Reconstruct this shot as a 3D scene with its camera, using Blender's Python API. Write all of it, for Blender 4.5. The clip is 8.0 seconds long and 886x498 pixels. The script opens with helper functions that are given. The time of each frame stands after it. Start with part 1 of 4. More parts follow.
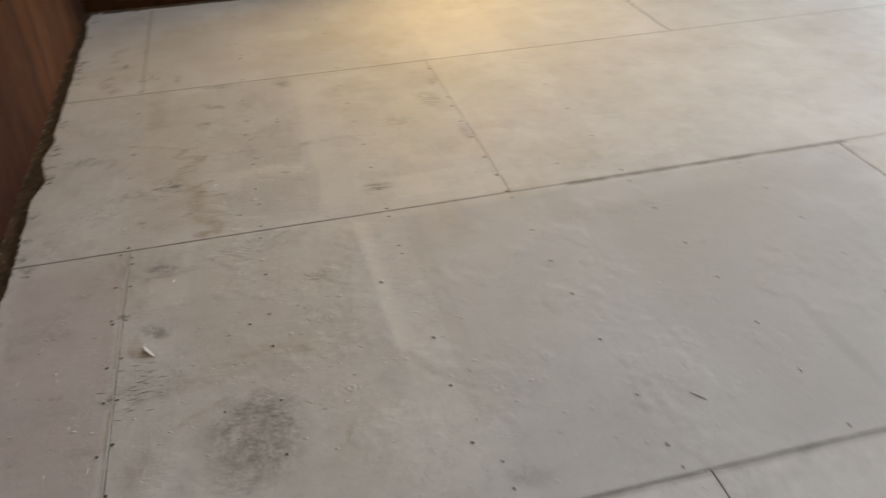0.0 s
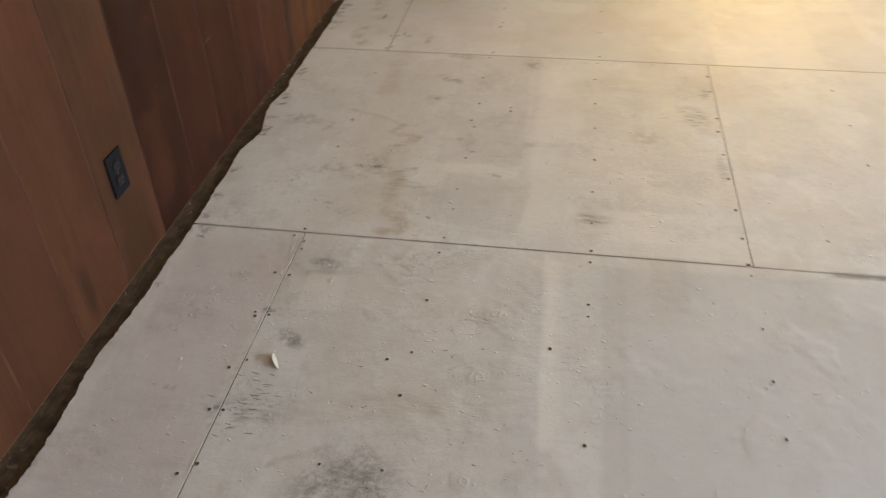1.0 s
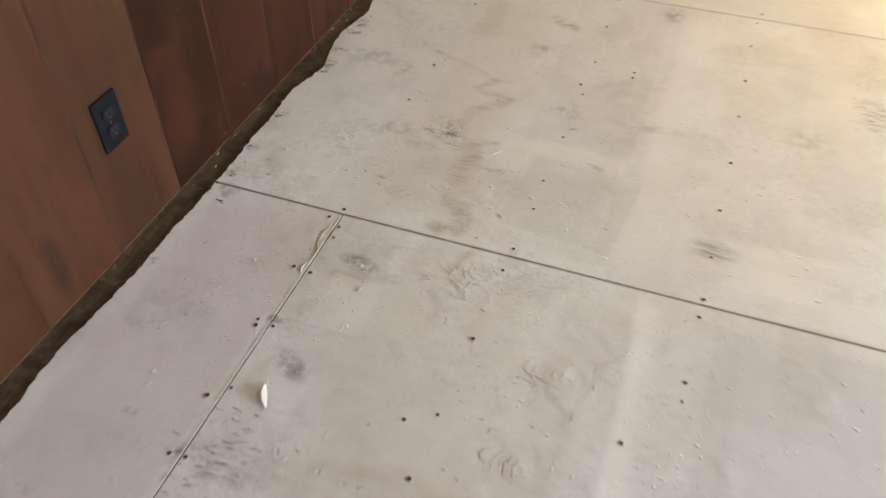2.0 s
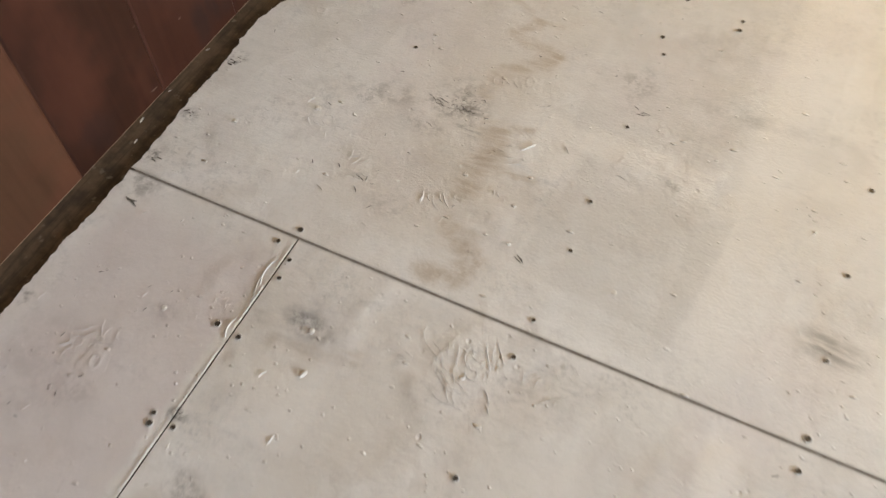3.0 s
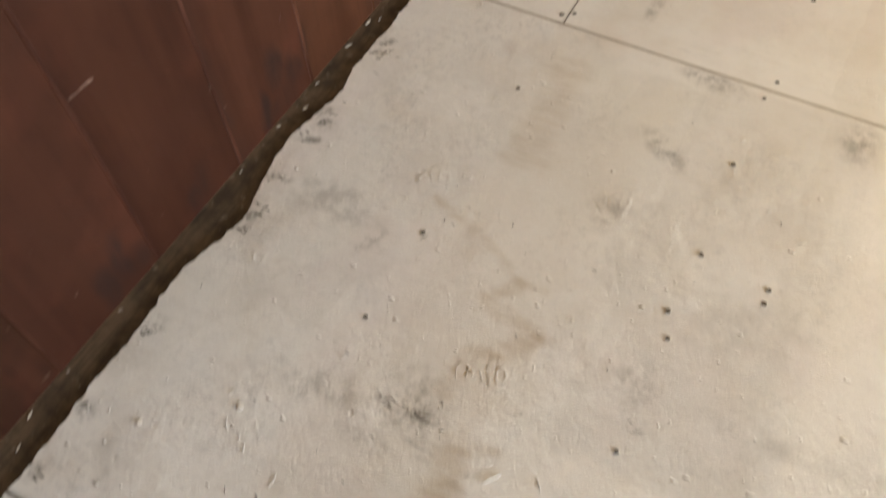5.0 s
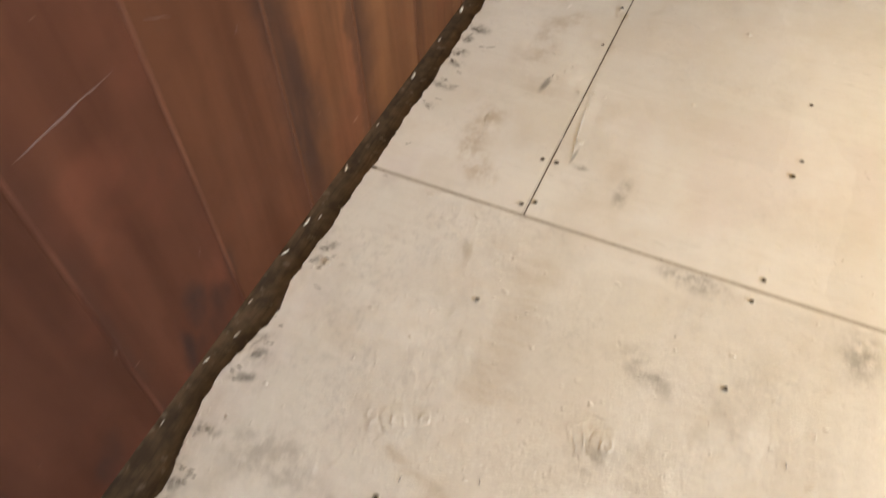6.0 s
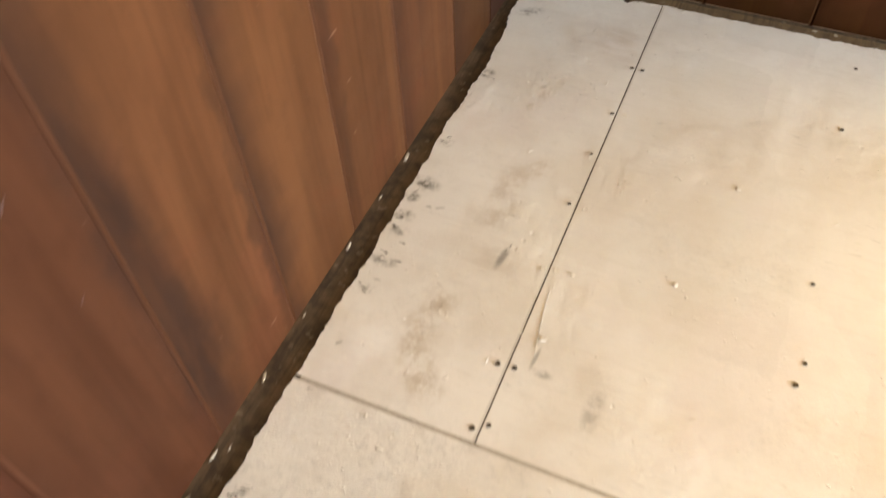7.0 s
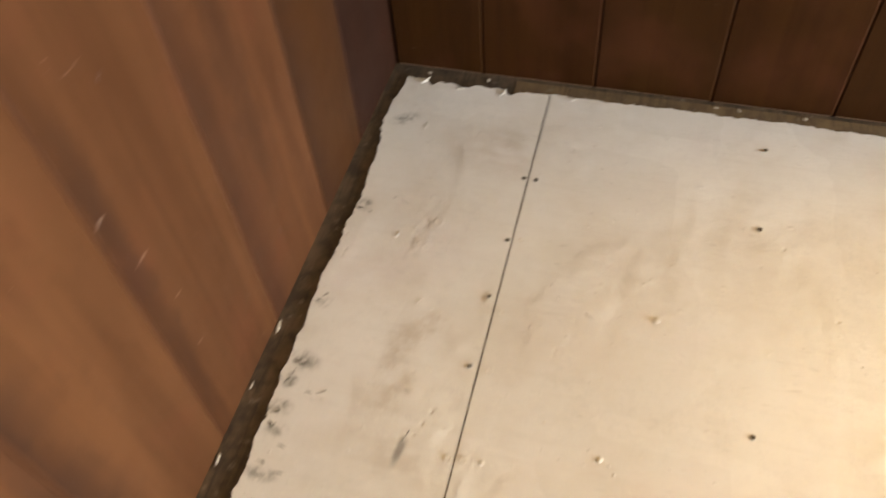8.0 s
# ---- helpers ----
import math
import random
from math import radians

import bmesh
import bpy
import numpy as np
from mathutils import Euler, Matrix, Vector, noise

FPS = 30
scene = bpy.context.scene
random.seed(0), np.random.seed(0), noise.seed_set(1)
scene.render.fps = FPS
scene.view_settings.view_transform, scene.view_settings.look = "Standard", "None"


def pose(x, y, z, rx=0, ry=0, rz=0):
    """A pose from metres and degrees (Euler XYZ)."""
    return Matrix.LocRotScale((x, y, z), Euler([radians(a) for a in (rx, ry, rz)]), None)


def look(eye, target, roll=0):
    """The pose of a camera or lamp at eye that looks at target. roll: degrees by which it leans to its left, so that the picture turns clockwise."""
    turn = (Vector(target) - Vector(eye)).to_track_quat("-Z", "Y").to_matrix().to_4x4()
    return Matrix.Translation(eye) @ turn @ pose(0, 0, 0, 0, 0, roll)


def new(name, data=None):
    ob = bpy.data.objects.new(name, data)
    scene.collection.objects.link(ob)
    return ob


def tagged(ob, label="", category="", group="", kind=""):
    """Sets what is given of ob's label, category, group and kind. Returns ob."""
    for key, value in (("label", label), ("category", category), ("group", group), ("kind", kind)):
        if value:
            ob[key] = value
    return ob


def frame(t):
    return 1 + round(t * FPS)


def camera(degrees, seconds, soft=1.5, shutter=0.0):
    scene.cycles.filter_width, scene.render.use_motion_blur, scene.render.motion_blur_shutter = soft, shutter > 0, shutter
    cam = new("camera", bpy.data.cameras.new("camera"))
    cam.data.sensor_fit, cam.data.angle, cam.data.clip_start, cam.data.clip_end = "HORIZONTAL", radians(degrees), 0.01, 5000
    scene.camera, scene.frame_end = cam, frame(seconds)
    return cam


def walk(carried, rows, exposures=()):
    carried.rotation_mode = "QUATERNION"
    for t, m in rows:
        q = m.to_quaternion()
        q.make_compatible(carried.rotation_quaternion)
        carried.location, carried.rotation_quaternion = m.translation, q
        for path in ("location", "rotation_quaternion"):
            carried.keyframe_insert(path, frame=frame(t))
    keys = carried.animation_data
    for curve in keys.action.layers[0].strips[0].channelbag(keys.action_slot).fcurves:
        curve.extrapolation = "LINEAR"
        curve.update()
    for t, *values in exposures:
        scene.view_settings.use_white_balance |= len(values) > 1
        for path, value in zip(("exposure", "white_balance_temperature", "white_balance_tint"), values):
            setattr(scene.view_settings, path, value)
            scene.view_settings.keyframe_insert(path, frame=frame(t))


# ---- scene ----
cam = camera(57.5, 8.0, soft=1.35, shutter=0.5)
PATH = [
    (0, (0.46, -2.199, 1.382), (0.837, -0.599, 0.242), -1.8),
    (0.3, (0.508, -2.06, 1.389), (0.71, -0.458, 0.216), -0.6),
    (0.5, (0.541, -1.972, 1.385), (0.63, -0.374, 0.186), -0.7),
    (1, (0.707, -1.74, 1.358), (0.427, -0.188, 0.128), -1.8),
    (1.2, (0.739, -1.672, 1.364), (0.395, -0.165, 0.094), -0.6),
    (2.3, (0.653, -0.956, 1.153), (0.127, 0.275, -0.333), -1.0),
    (2.5, (0.627, -0.808, 1.11), (0.099, 0.341, -0.439), -1.1),
    (2.8, (0.581, -0.633, 1.087), (0.06, 0.403, -0.537), -1.4),
    (3, (0.539, -0.546, 1.06), (0.032, 0.438, -0.605), -1.5),
    (3.3, (0.468, -0.407, 1.032), (-0.015, 0.505, -0.659), -1.6),
    (3.5, (0.441, -0.348, 1.025), (-0.041, 0.572, -0.684), -1.2),
    (4, (0.448, -0.228, 1.032), (-0.064, 0.66, -0.686), -1.9),
    (4.2, (0.463, -0.194, 1.027), (-0.07, 0.687, -0.687), -2.4),
    (5.3, (0.358, 0.104, 1.131), (-0.228, 1.098, -0.503), -4.1),
    (5.5, (0.325, 0.162, 1.133), (-0.254, 1.198, -0.476), -4.0),
    (6, (0.275, 0.33, 1.128), (-0.293, 1.405, -0.46), -3.7),
    (6.2, (0.261, 0.428, 1.129), (-0.318, 1.505, -0.448), -3.7),
    (6.5, (0.235, 0.566, 1.14), (-0.347, 1.651, -0.436), -3.4),
    (7, (0.18, 0.741, 1.132), (-0.373, 1.855, -0.435), -3.7),
    (7.3, (0.117, 0.856, 1.142), (-0.382, 1.986, -0.424), -3.6),
    (7.5, (0.105, 0.92, 1.14), (-0.364, 2.064, -0.432), -3.7),
    (8, (0.151, 1.113, 1.144), (-0.261, 2.27, -0.434), -6.0),
]
EXPOSURES = [(0.0, -0.60, 6700, 11), (0.5, -0.30, 6700, 11), (1.2, -0.26, 6600, 11), (2.4, 0.25, 6500, 10), (4.2, 0.08, 6550, 10), (5.4, 0.32, 6800, 10),
             (6.0, 0.50, 6950, 11), (6.4, 0.50, 7050, 11), (7.0, 0.78, 7300, 11), (7.3, 0.62, 7450, 12), (8.0, 0.64, 7700, 12)]
walk(cam, [(t, look(eye, target, roll)) for t, eye, target, roll in PATH], EXPOSURES)

# ---- room numbers ----
WALL_X, WALL_LEAN, END_Y, RIGHT_X, BACK_Y, TOP = -0.3955, 0.0065, 2.43, 10.0, -3.4, 2.4
EDGE_X, EDGE_Y = -0.337, 2.390          # where the painted sheets stop short of the walls
SHEET = 0.004                           # thickness of the painted sheets

# ---- world and lights ----
world = bpy.data.worlds.new("sky")
scene.world = world
world.use_nodes = True
sky = world.node_tree.nodes.new("ShaderNodeTexSky")
sky.sky_type, sky.sun_disc = "NISHITA", False
sky.sun_elevation, sky.sun_rotation = radians(35), radians(120)
world.node_tree.links.new(sky.outputs[0], world.node_tree.nodes["Background"].inputs[0])
world.node_tree.nodes["Background"].inputs[1].default_value = 0.1


def area_lamp(name, m, w, h, watts, color):
    d = bpy.data.lights.new(name, "AREA")
    d.shape, d.size, d.size_y, d.energy, d.color = "RECTANGLE", w, h, watts, color
    ob = new(name, d)
    ob.matrix_world = m
    return ob


WIN_Y0, WIN_Y1, WIN_Z0, WIN_Z1 = -2.4, 0.4, 0.75, 2.15
WIN_MID = (WIN_Y0 + WIN_Y1) / 2
area_lamp("window_daylight", look((RIGHT_X + 0.03, WIN_MID, (WIN_Z0 + WIN_Z1) / 2), (0, WIN_MID, 1.0)),
          WIN_Y1 - WIN_Y0 - 0.1, WIN_Z1 - WIN_Z0 - 0.1, 1280, (0.825, 0.960, 1.140))
# low window in the end wall: warm evening light
LOW_X0, LOW_X1, LOW_Z0, LOW_Z1 = 1.225, 1.930, 0.55, 1.75
LOW_MID = (LOW_X0 + LOW_X1) / 2
area_lamp("window_glow", look((LOW_MID, END_Y + 0.03, (LOW_Z0 + LOW_Z1) / 2), (LOW_MID, 0, (LOW_Z0 + LOW_Z1) / 2)),
          LOW_X1 - LOW_X0 - 0.1, LOW_Z1 - LOW_Z0 - 0.1, 35, (1.0, 0.66, 0.17))


# ---- node helpers ----
class Nodes:
    """A small builder of node trees."""

    def __init__(self, name):
        self.mat = bpy.data.materials.new(name)
        self.mat.use_nodes = True
        self.tree = self.mat.node_tree
        self.bsdf = self.tree.nodes["Principled BSDF"]

    def put(self, socket, value):
        if isinstance(value, bpy.types.NodeSocket):
            self.tree.links.new(value, socket)
        elif value is not None:
            socket.default_value = value

    def node(self, kind, **settings):
        n = self.tree.nodes.new(kind)
        for key, value in settings.items():
            setattr(n, key, value)
        return n

    def position(self):
        return self.node("ShaderNodeNewGeometry").outputs["Position"]

    def local(self):
        return self.node("ShaderNodeTexCoord").outputs["Object"]

    def mapped(self, vec, loc=(0, 0, 0), rot=0.0, scale=(1, 1, 1), kind="POINT"):
        n = self.node("ShaderNodeMapping", vector_type=kind)
        self.put(n.inputs["Vector"], vec)
        n.inputs["Location"].default_value = loc
        n.inputs["Rotation"].default_value = (0, 0, radians(rot))
        n.inputs["Scale"].default_value = scale
        return n.outputs[0]

    def noise(self, vec, scale, detail=3.0, rough=0.55, distort=0.0):
        n = self.node("ShaderNodeTexNoise")
        self.put(n.inputs["Vector"], vec)
        n.inputs["Scale"].default_value, n.inputs["Detail"].default_value = scale, detail
        n.inputs["Roughness"].default_value, n.inputs["Distortion"].default_value = rough, distort
        return n.outputs["Fac"]

    def wobble(self, vec, scale, size):
        """The place, pushed about by a little noise."""
        n = self.node("ShaderNodeTexNoise")
        self.put(n.inputs["Vector"], vec)
        n.inputs["Scale"].default_value = scale
        m = self.node("ShaderNodeVectorMath", operation="MULTIPLY_ADD")
        self.put(m.inputs[0], n.outputs["Color"])
        self.put(m.inputs[1], (size, size, size))
        self.put(m.inputs[2], vec)
        return m.outputs[0]

    def span(self, value, a, b, lo=0.0, hi=1.0):
        n = self.node("ShaderNodeMapRange", interpolation_type="SMOOTHSTEP")
        self.put(n.inputs[0], value)
        for i, v in enumerate((a, b, lo, hi)):
            self.put(n.inputs[i + 1], v)
        return n.outputs[0]

    def math(self, op, a, b=None, c=None):
        n = self.node("ShaderNodeMath", operation=op)
        for i, v in enumerate((a, b, c)):
            self.put(n.inputs[i], v)
        return n.outputs[0]

    def mix(self, fac, a, b, how="MIX"):
        n = self.node("ShaderNodeMix", data_type="RGBA", blend_type=how)
        n.clamp_factor = True
        self.put(n.inputs[0], fac)
        for i, v in ((6, a), (7, b)):
            self.put(n.inputs[i], (*v, 1) if isinstance(v, tuple) and len(v) == 3 else v)
        return n.outputs[2]

    def finish(self, color, rough=0.5, height=None, bump=0.3, depth=0.002, metal=0.0, spec=0.5):
        self.put(self.bsdf.inputs["Base Color"], (*color, 1) if isinstance(color, tuple) and len(color) == 3 else color)
        self.put(self.bsdf.inputs["Roughness"], rough)
        self.bsdf.inputs["Metallic"].default_value = metal
        self.bsdf.inputs["Specular IOR Level"].default_value = spec
        if height is not None:
            n = self.node("ShaderNodeBump")
            n.inputs["Strength"].default_value, n.inputs["Distance"].default_value = bump, depth
            self.put(n.inputs["Height"], height)
            self.put(self.bsdf.inputs["Normal"], n.outputs[0])
        return self.mat


# ---- materials ----
def painted_plywood(name, y0, y1, wear=1.0, lumps=0.7):
    """White-painted sheets of one row, worn so much, with the marks that lie between y0 and y1."""
    n = Nodes(name)
    p = n.position()
    big, mid = n.noise(p, 1.7, 4), n.noise(p, 6.5, 5, 0.6)
    grain = n.noise(n.mapped(p, scale=(7, 75, 1)), 1.0, 4, 0.6)
    fine = n.noise(p, 55, 4, 0.65)
    scrub = n.noise(n.mapped(p, scale=(17, 60, 1)), 1.6, 5, 0.75)
    patchwork = n.mapped(n.wobble(p, 14, 0.03), rot=3, scale=(4.2, 3.0, 1))
    cells = n.node("ShaderNodeTexVoronoi", distance="CHEBYCHEV")
    n.put(cells.inputs["Vector"], patchwork)
    cells.inputs["Scale"].default_value = 1.0
    cells.inputs["Randomness"].default_value = 0.85
    col = n.mix(n.span(big, 0.35, 0.68), (0.760, 0.742, 0.708), (0.700, 0.682, 0.650))
    col = n.mix(n.math("MULTIPLY", n.span(mid, 0.48, 0.75), 0.40), col, (0.60, 0.545, 0.475))
    sep = n.node("ShaderNodeSeparateColor")
    n.put(sep.inputs[0], cells.outputs["Color"])
    col = n.mix(n.math("MULTIPLY", n.span(sep.outputs[0], 0.35, 0.65), 0.24), col, (0.57, 0.545, 0.505))
    col = n.mix(n.math("MULTIPLY", n.span(grain, 0.50, 0.75), 0.14), col, (0.46, 0.42, 0.37))
    col = n.mix(n.math("MULTIPLY", n.span(n.noise(n.mapped(p, loc=(3, 7, 0)), 2.4, 6, 0.62), 0.47, 0.66), 0.45), col, (0.585, 0.525, 0.450))
    col = n.mix(n.math("MULTIPLY", n.span(n.noise(n.mapped(p, loc=(9, 2, 0)), 4.6, 7, 0.70), 0.50, 0.68), 0.42 * wear), col, (0.47, 0.445, 0.415))
    hue = n.noise(n.mapped(p, loc=(5, 1, 0), scale=(1.0, 0.7, 1)), 3.1, 4, 0.6)
    col = n.mix(n.math("MULTIPLY", n.span(hue, 0.52, 0.68), 0.40), col, (0.665, 0.605, 0.590))
    col = n.mix(n.math("MULTIPLY", n.span(hue, 0.47, 0.32), 0.40), col, (0.648, 0.615, 0.545))
    # grey scuffs scattered over the whole floor
    scuff = n.math("MULTIPLY", n.span(n.noise(p, 3.3, 6, 0.66), 0.56, 0.72), n.span(scrub, 0.45, 0.72))
    col = n.mix(n.math("MULTIPLY", scuff, 0.55 * wear), col, (0.24, 0.225, 0.21))
    mottle = n.noise(p, 30, 6, 0.68)
    col = n.mix(n.math("MULTIPLY", n.span(mottle, 0.52, 0.70), 0.28 * wear), col, (0.80, 0.775, 0.735))
    col = n.mix(n.math("MULTIPLY", n.span(mottle, 0.46, 0.28), 0.22 * wear), col, (0.46, 0.43, 0.395))
    # paint worn thin: fine grey speckle in loose patches
    worn = n.span(n.noise(n.mapped(p, loc=(1, 4, 0)), 5.5, 5, 0.65), 0.44, 0.66)
    grit_grey = n.span(n.noise(n.wobble(p, 50, 0.012), 78, 6, 0.78), 0.47, 0.64)
    col = n.mix(n.math("MULTIPLY", n.math("MULTIPLY", worn, grit_grey), 0.60 * wear), col, (0.40, 0.39, 0.375))
    bloom = n.span(n.noise(n.mapped(p, loc=(6, 3, 0)), 11, 7, 0.72), 0.48, 0.66)
    col = n.mix(n.math("MULTIPLY", bloom, 0.30 * wear), col, (0.545, 0.535, 0.520))
    tooth = n.noise(n.mapped(p, scale=(1.0, 1.7, 1)), 130, 4, 0.7)
    col = n.mix(n.math("MULTIPLY", n.span(tooth, 0.55, 0.72), 0.20 * wear), col, (0.40, 0.37, 0.335))
    col = n.mix(n.math("MULTIPLY", n.span(tooth, 0.44, 0.28), 0.16), col, (0.82, 0.79, 0.76))
    hair = n.math("MULTIPLY", n.span(n.noise(n.mapped(n.wobble(p, 5, 0.06), rot=-8, scale=(22, 260, 1)), 1.0, 2, 0.5), 0.66, 0.74), n.span(n.noise(p, 7, 3), 0.50, 0.62))
    col = n.mix(n.math("MULTIPLY", hair, 0.45), col, (0.30, 0.27, 0.24))
    speck = n.span(n.noise(p, 120, 2, 0.5), 0.70, 0.76)
    col = n.mix(n.math("MULTIPLY", speck, 0.12), col, (0.22, 0.19, 0.16))

    cloud = n.span(n.noise(p, 24, 7, 0.74), 0.40, 0.60)
    rough_cloud = n.span(scrub, 0.40, 0.66)
    streaky = n.span(n.noise(n.mapped(n.wobble(p, 9, 0.05), rot=-4, scale=(9, 48, 1)), 1.0, 4, 0.6), 0.34, 0.62)
    damp = n.math("ADD", n.math("MULTIPLY", streaky, 0.50), n.span(n.noise(p, 16, 6, 0.7), 0.38, 0.64, 0.10, 0.50))
    trodden = n.math("MULTIPLY", cloud, n.span(n.noise(n.mapped(p, rot=12, scale=(26, 150, 1)), 1.0, 4, 0.75), 0.40, 0.62))

    flecks = n.span(n.math("ADD", n.math("MULTIPLY", n.noise(n.wobble(p, 40, 0.02), 85, 5, 0.72), 0.65), n.math("MULTIPLY", n.noise(p, 20, 4, 0.6), 0.45)), 0.48, 0.66)

    def stain(x, y, sx, sy, rot, tint, strength, tex=cloud):
        nonlocal col
        if y + max(sx, sy) < y0 or y - max(sx, sy) > y1:
            return
        spot = n.mapped(p, (x, y, 0), rot, (sx, sy, 1), "TEXTURE")
        g = n.node("ShaderNodeTexGradient", gradient_type="SPHERICAL")
        n.put(g.inputs[0], spot)
        tex, strength = (damp, strength * 1.05) if tint == tan else (tex, strength)
        soft = n.span(g.outputs["Fac"], 0.0, 0.75)
        fac = n.math("MULTIPLY", n.math("MULTIPLY", soft, tex), strength) if tex is not None else n.math("MULTIPLY", soft, strength)
        col = n.mix(fac, col, tint)

    grey, tan, pale, soot = (0.20, 0.19, 0.175), (0.385, 0.300, 0.205), (0.80, 0.765, 0.71), (0.07, 0.062, 0.055)
    # brown water stain that runs in a crooked line away from the seam
    bent = n.wobble(n.wobble(p, 22, 0.030), 70, 0.010)
    brushed = n.span(n.noise(n.mapped(n.wobble(p, 9, 0.04), rot=-6, scale=(10, 75, 1)), 1.0, 4, 0.65), 0.36, 0.64, 0.25, 1.0)

    def trail(points, half, strength, tint=tan, tex=brushed):
        """A stain along a line through the points."""
        nonlocal col
        if max(y for x, y in points) + half < y0 or min(y for x, y in points) - half > y1:
            return
        near = None
        for (ax, ay), (bx, by) in zip(points, points[1:]):
            long = math.hypot(bx - ax, by - ay) / 2
            spot = n.mapped(bent, ((ax + bx) / 2 + 0.020, (ay + by) / 2 + 0.020, 0.020), math.degrees(math.atan2(by - ay, bx - ax)), (1, 1, 1), "TEXTURE")
            parts = n.node("ShaderNodeSeparateXYZ")
            n.put(parts.inputs[0], spot)
            over = n.math("MAXIMUM", n.math("SUBTRACT", n.math("ABSOLUTE", parts.outputs[0]), long), 0.0)
            off = n.math("SQRT", n.math("ADD", n.math("POWER", over, 2.0), n.math("POWER", n.math("ABSOLUTE", parts.outputs[1]), 2.0)))
            near = off if near is None else n.math("MINIMUM", near, off)
        fac = n.math("MULTIPLY", n.math("MULTIPLY", n.span(near, half, half * 0.1), tex), strength)
        col = n.mix(fac, col, tint)

    trail(((0.205, 0.030), (0.250, 0.038), (0.272, 0.078), (0.240, 0.108), (0.200, 0.130)), 0.030, 0.60, tan, cloud)
    trail(((0.205, 0.030), (0.250, 0.038), (0.272, 0.078), (0.240, 0.108), (0.200, 0.130)), 0.034, 0.25, tan, damp)
    trail(((0.195, 0.200), (0.194, 0.249), (0.206, 0.290), (0.190, 0.345)), 0.040, 0.80)
    trail(((0.140, 0.415), (0.136, 0.475), (0.174, 0.505), (0.224, 0.560)), 0.026, 0.75)
    trail(((0.222, 0.563), (0.150, 0.572), (0.119, 0.585), (0.158, 0.630)), 0.022, 0.70)
    trail(((0.158, 0.630), (0.091, 0.674), (0.020, 0.700), (-0.045, 0.725)), 0.014, 0.50)
    trail(((0.190, 0.345), (0.245, 0.366)), 0.012, 0.65)
    trail(((0.200, 0.262), (0.290, 0.268)), 0.012, 0.55)
    trail(((0.150, 0.640), (0.200, 0.640)), 0.012, 0.50)
    trail(((0.046, 0.880), (0.050, 0.970), (0.039, 1.114)), 0.055, 0.42)
    trail(((0.090, 0.870), (0.020, 0.862)), 0.022, 0.45)
    trail(((-0.180, 1.435), (-0.190, 1.348), (-0.138, 1.281)), 0.045, 0.55, tan, cloud)
    trail(((-0.160, 1.640), (-0.165, 1.760), (-0.120, 1.800)), 0.040, 0.40, tan, cloud)
    trail(((0.230, 0.060), (0.199, 0.292), (0.130, 0.230)), 0.070, 0.22)
    trail(((0.060, -0.175), (0.130, -0.170), (0.185, -0.145)), 0.025, 0.40)
    trail(((0.280, -0.590), (0.380, -0.560), (0.470, -0.600)), 0.030, 0.40)
    trail(((0.160, -0.780), (0.260, -0.720)), 0.016, 0.45)
    stain(-0.120, 1.560, 0.120, 0.060, 0, tan, 0.28)
    stain(-0.086, 2.242, 0.110, 0.060, 0, tan, 0.35)
    stain(-0.110, 2.180, 0.120, 0.080, 0, tan, 0.28)
    stain(0.860, 1.020, 0.200, 0.120, 0, tan, 0.25)
    stain(0.250, -0.620, 0.250, 0.060, 10, tan, 0.35)
    # dark footprints and rubbed patches
    stain(0.325, -0.850, 0.150, 0.200, 10, soot, 0.75, flecks)
    stain(0.360, -0.790, 0.120, 0.090, 0, soot, 0.45, rough_cloud)
    stain(0.330, -0.870, 0.150, 0.200, 10, grey, 0.55)
    stain(0.285, -0.960, 0.100, 0.130, 0, soot, 0.35, rough_cloud)
    stain(0.096, -0.128, 0.060, 0.030, -10, soot, 0.70)
    stain(0.085, -0.418, 0.065, 0.034, -30, soot, 0.65)
    stain(0.060, -0.650, 0.130, 0.060, 5, grey, 0.80, trodden)
    stain(0.105, 0.385, 0.080, 0.075, 0, grey, 0.80, flecks)
    stain(0.100, 0.365, 0.075, 0.030, 8, soot, 0.80, flecks)
    stain(-0.055, 0.330, 0.045, 0.040, 0, grey, 0.55, flecks)
    stain(0.075, 0.300, 0.060, 0.030, 0, grey, 0.55, flecks)
    stain(0.382, 0.561, 0.050, 0.060, 0, grey, 0.60, flecks)
    stain(0.100, 0.120, 0.070, 0.040, 0, grey, 0.35, flecks)
    stain(0.505, 0.357, 0.045, 0.012, -18, grey, 0.75, cloud)
    stain(0.140, 0.330, 0.050, 0.020, -25, soot, 0.75, trodden)
    stain(-0.010, 0.350, 0.050, 0.040, 0, grey, 0.60)
    stain(-0.099, 0.595, 0.020, 0.050, -20, soot, 0.40)
    stain(0.803, 0.165, 0.075, 0.040, -6, soot, 0.75, streaky)
    stain(1.060, 0.120, 0.120, 0.050, 0, grey, 0.50)
    stain(0.975, 0.640, 0.080, 0.090, 30, grey, 0.40)
    stain(1.000, -0.110, 0.110, 0.060, 0, grey, 0.40)
    stain(0.293, 1.195, 0.095, 0.030, -5, soot, 0.60)
    stain(0.560, 1.160, 0.050, 0.070, 0, soot, 0.50)
    stain(0.265, 1.000, 0.085, 0.035, -30, soot, 0.55)
    stain(0.230, 0.825, 0.055, 0.050, 0, grey, 0.60)
    stain(0.026, 1.372, 0.026, 0.012, 0, soot, 0.55)
    stain(0.008, 1.395, 0.005, 0.030, -5, soot, 0.50, None)
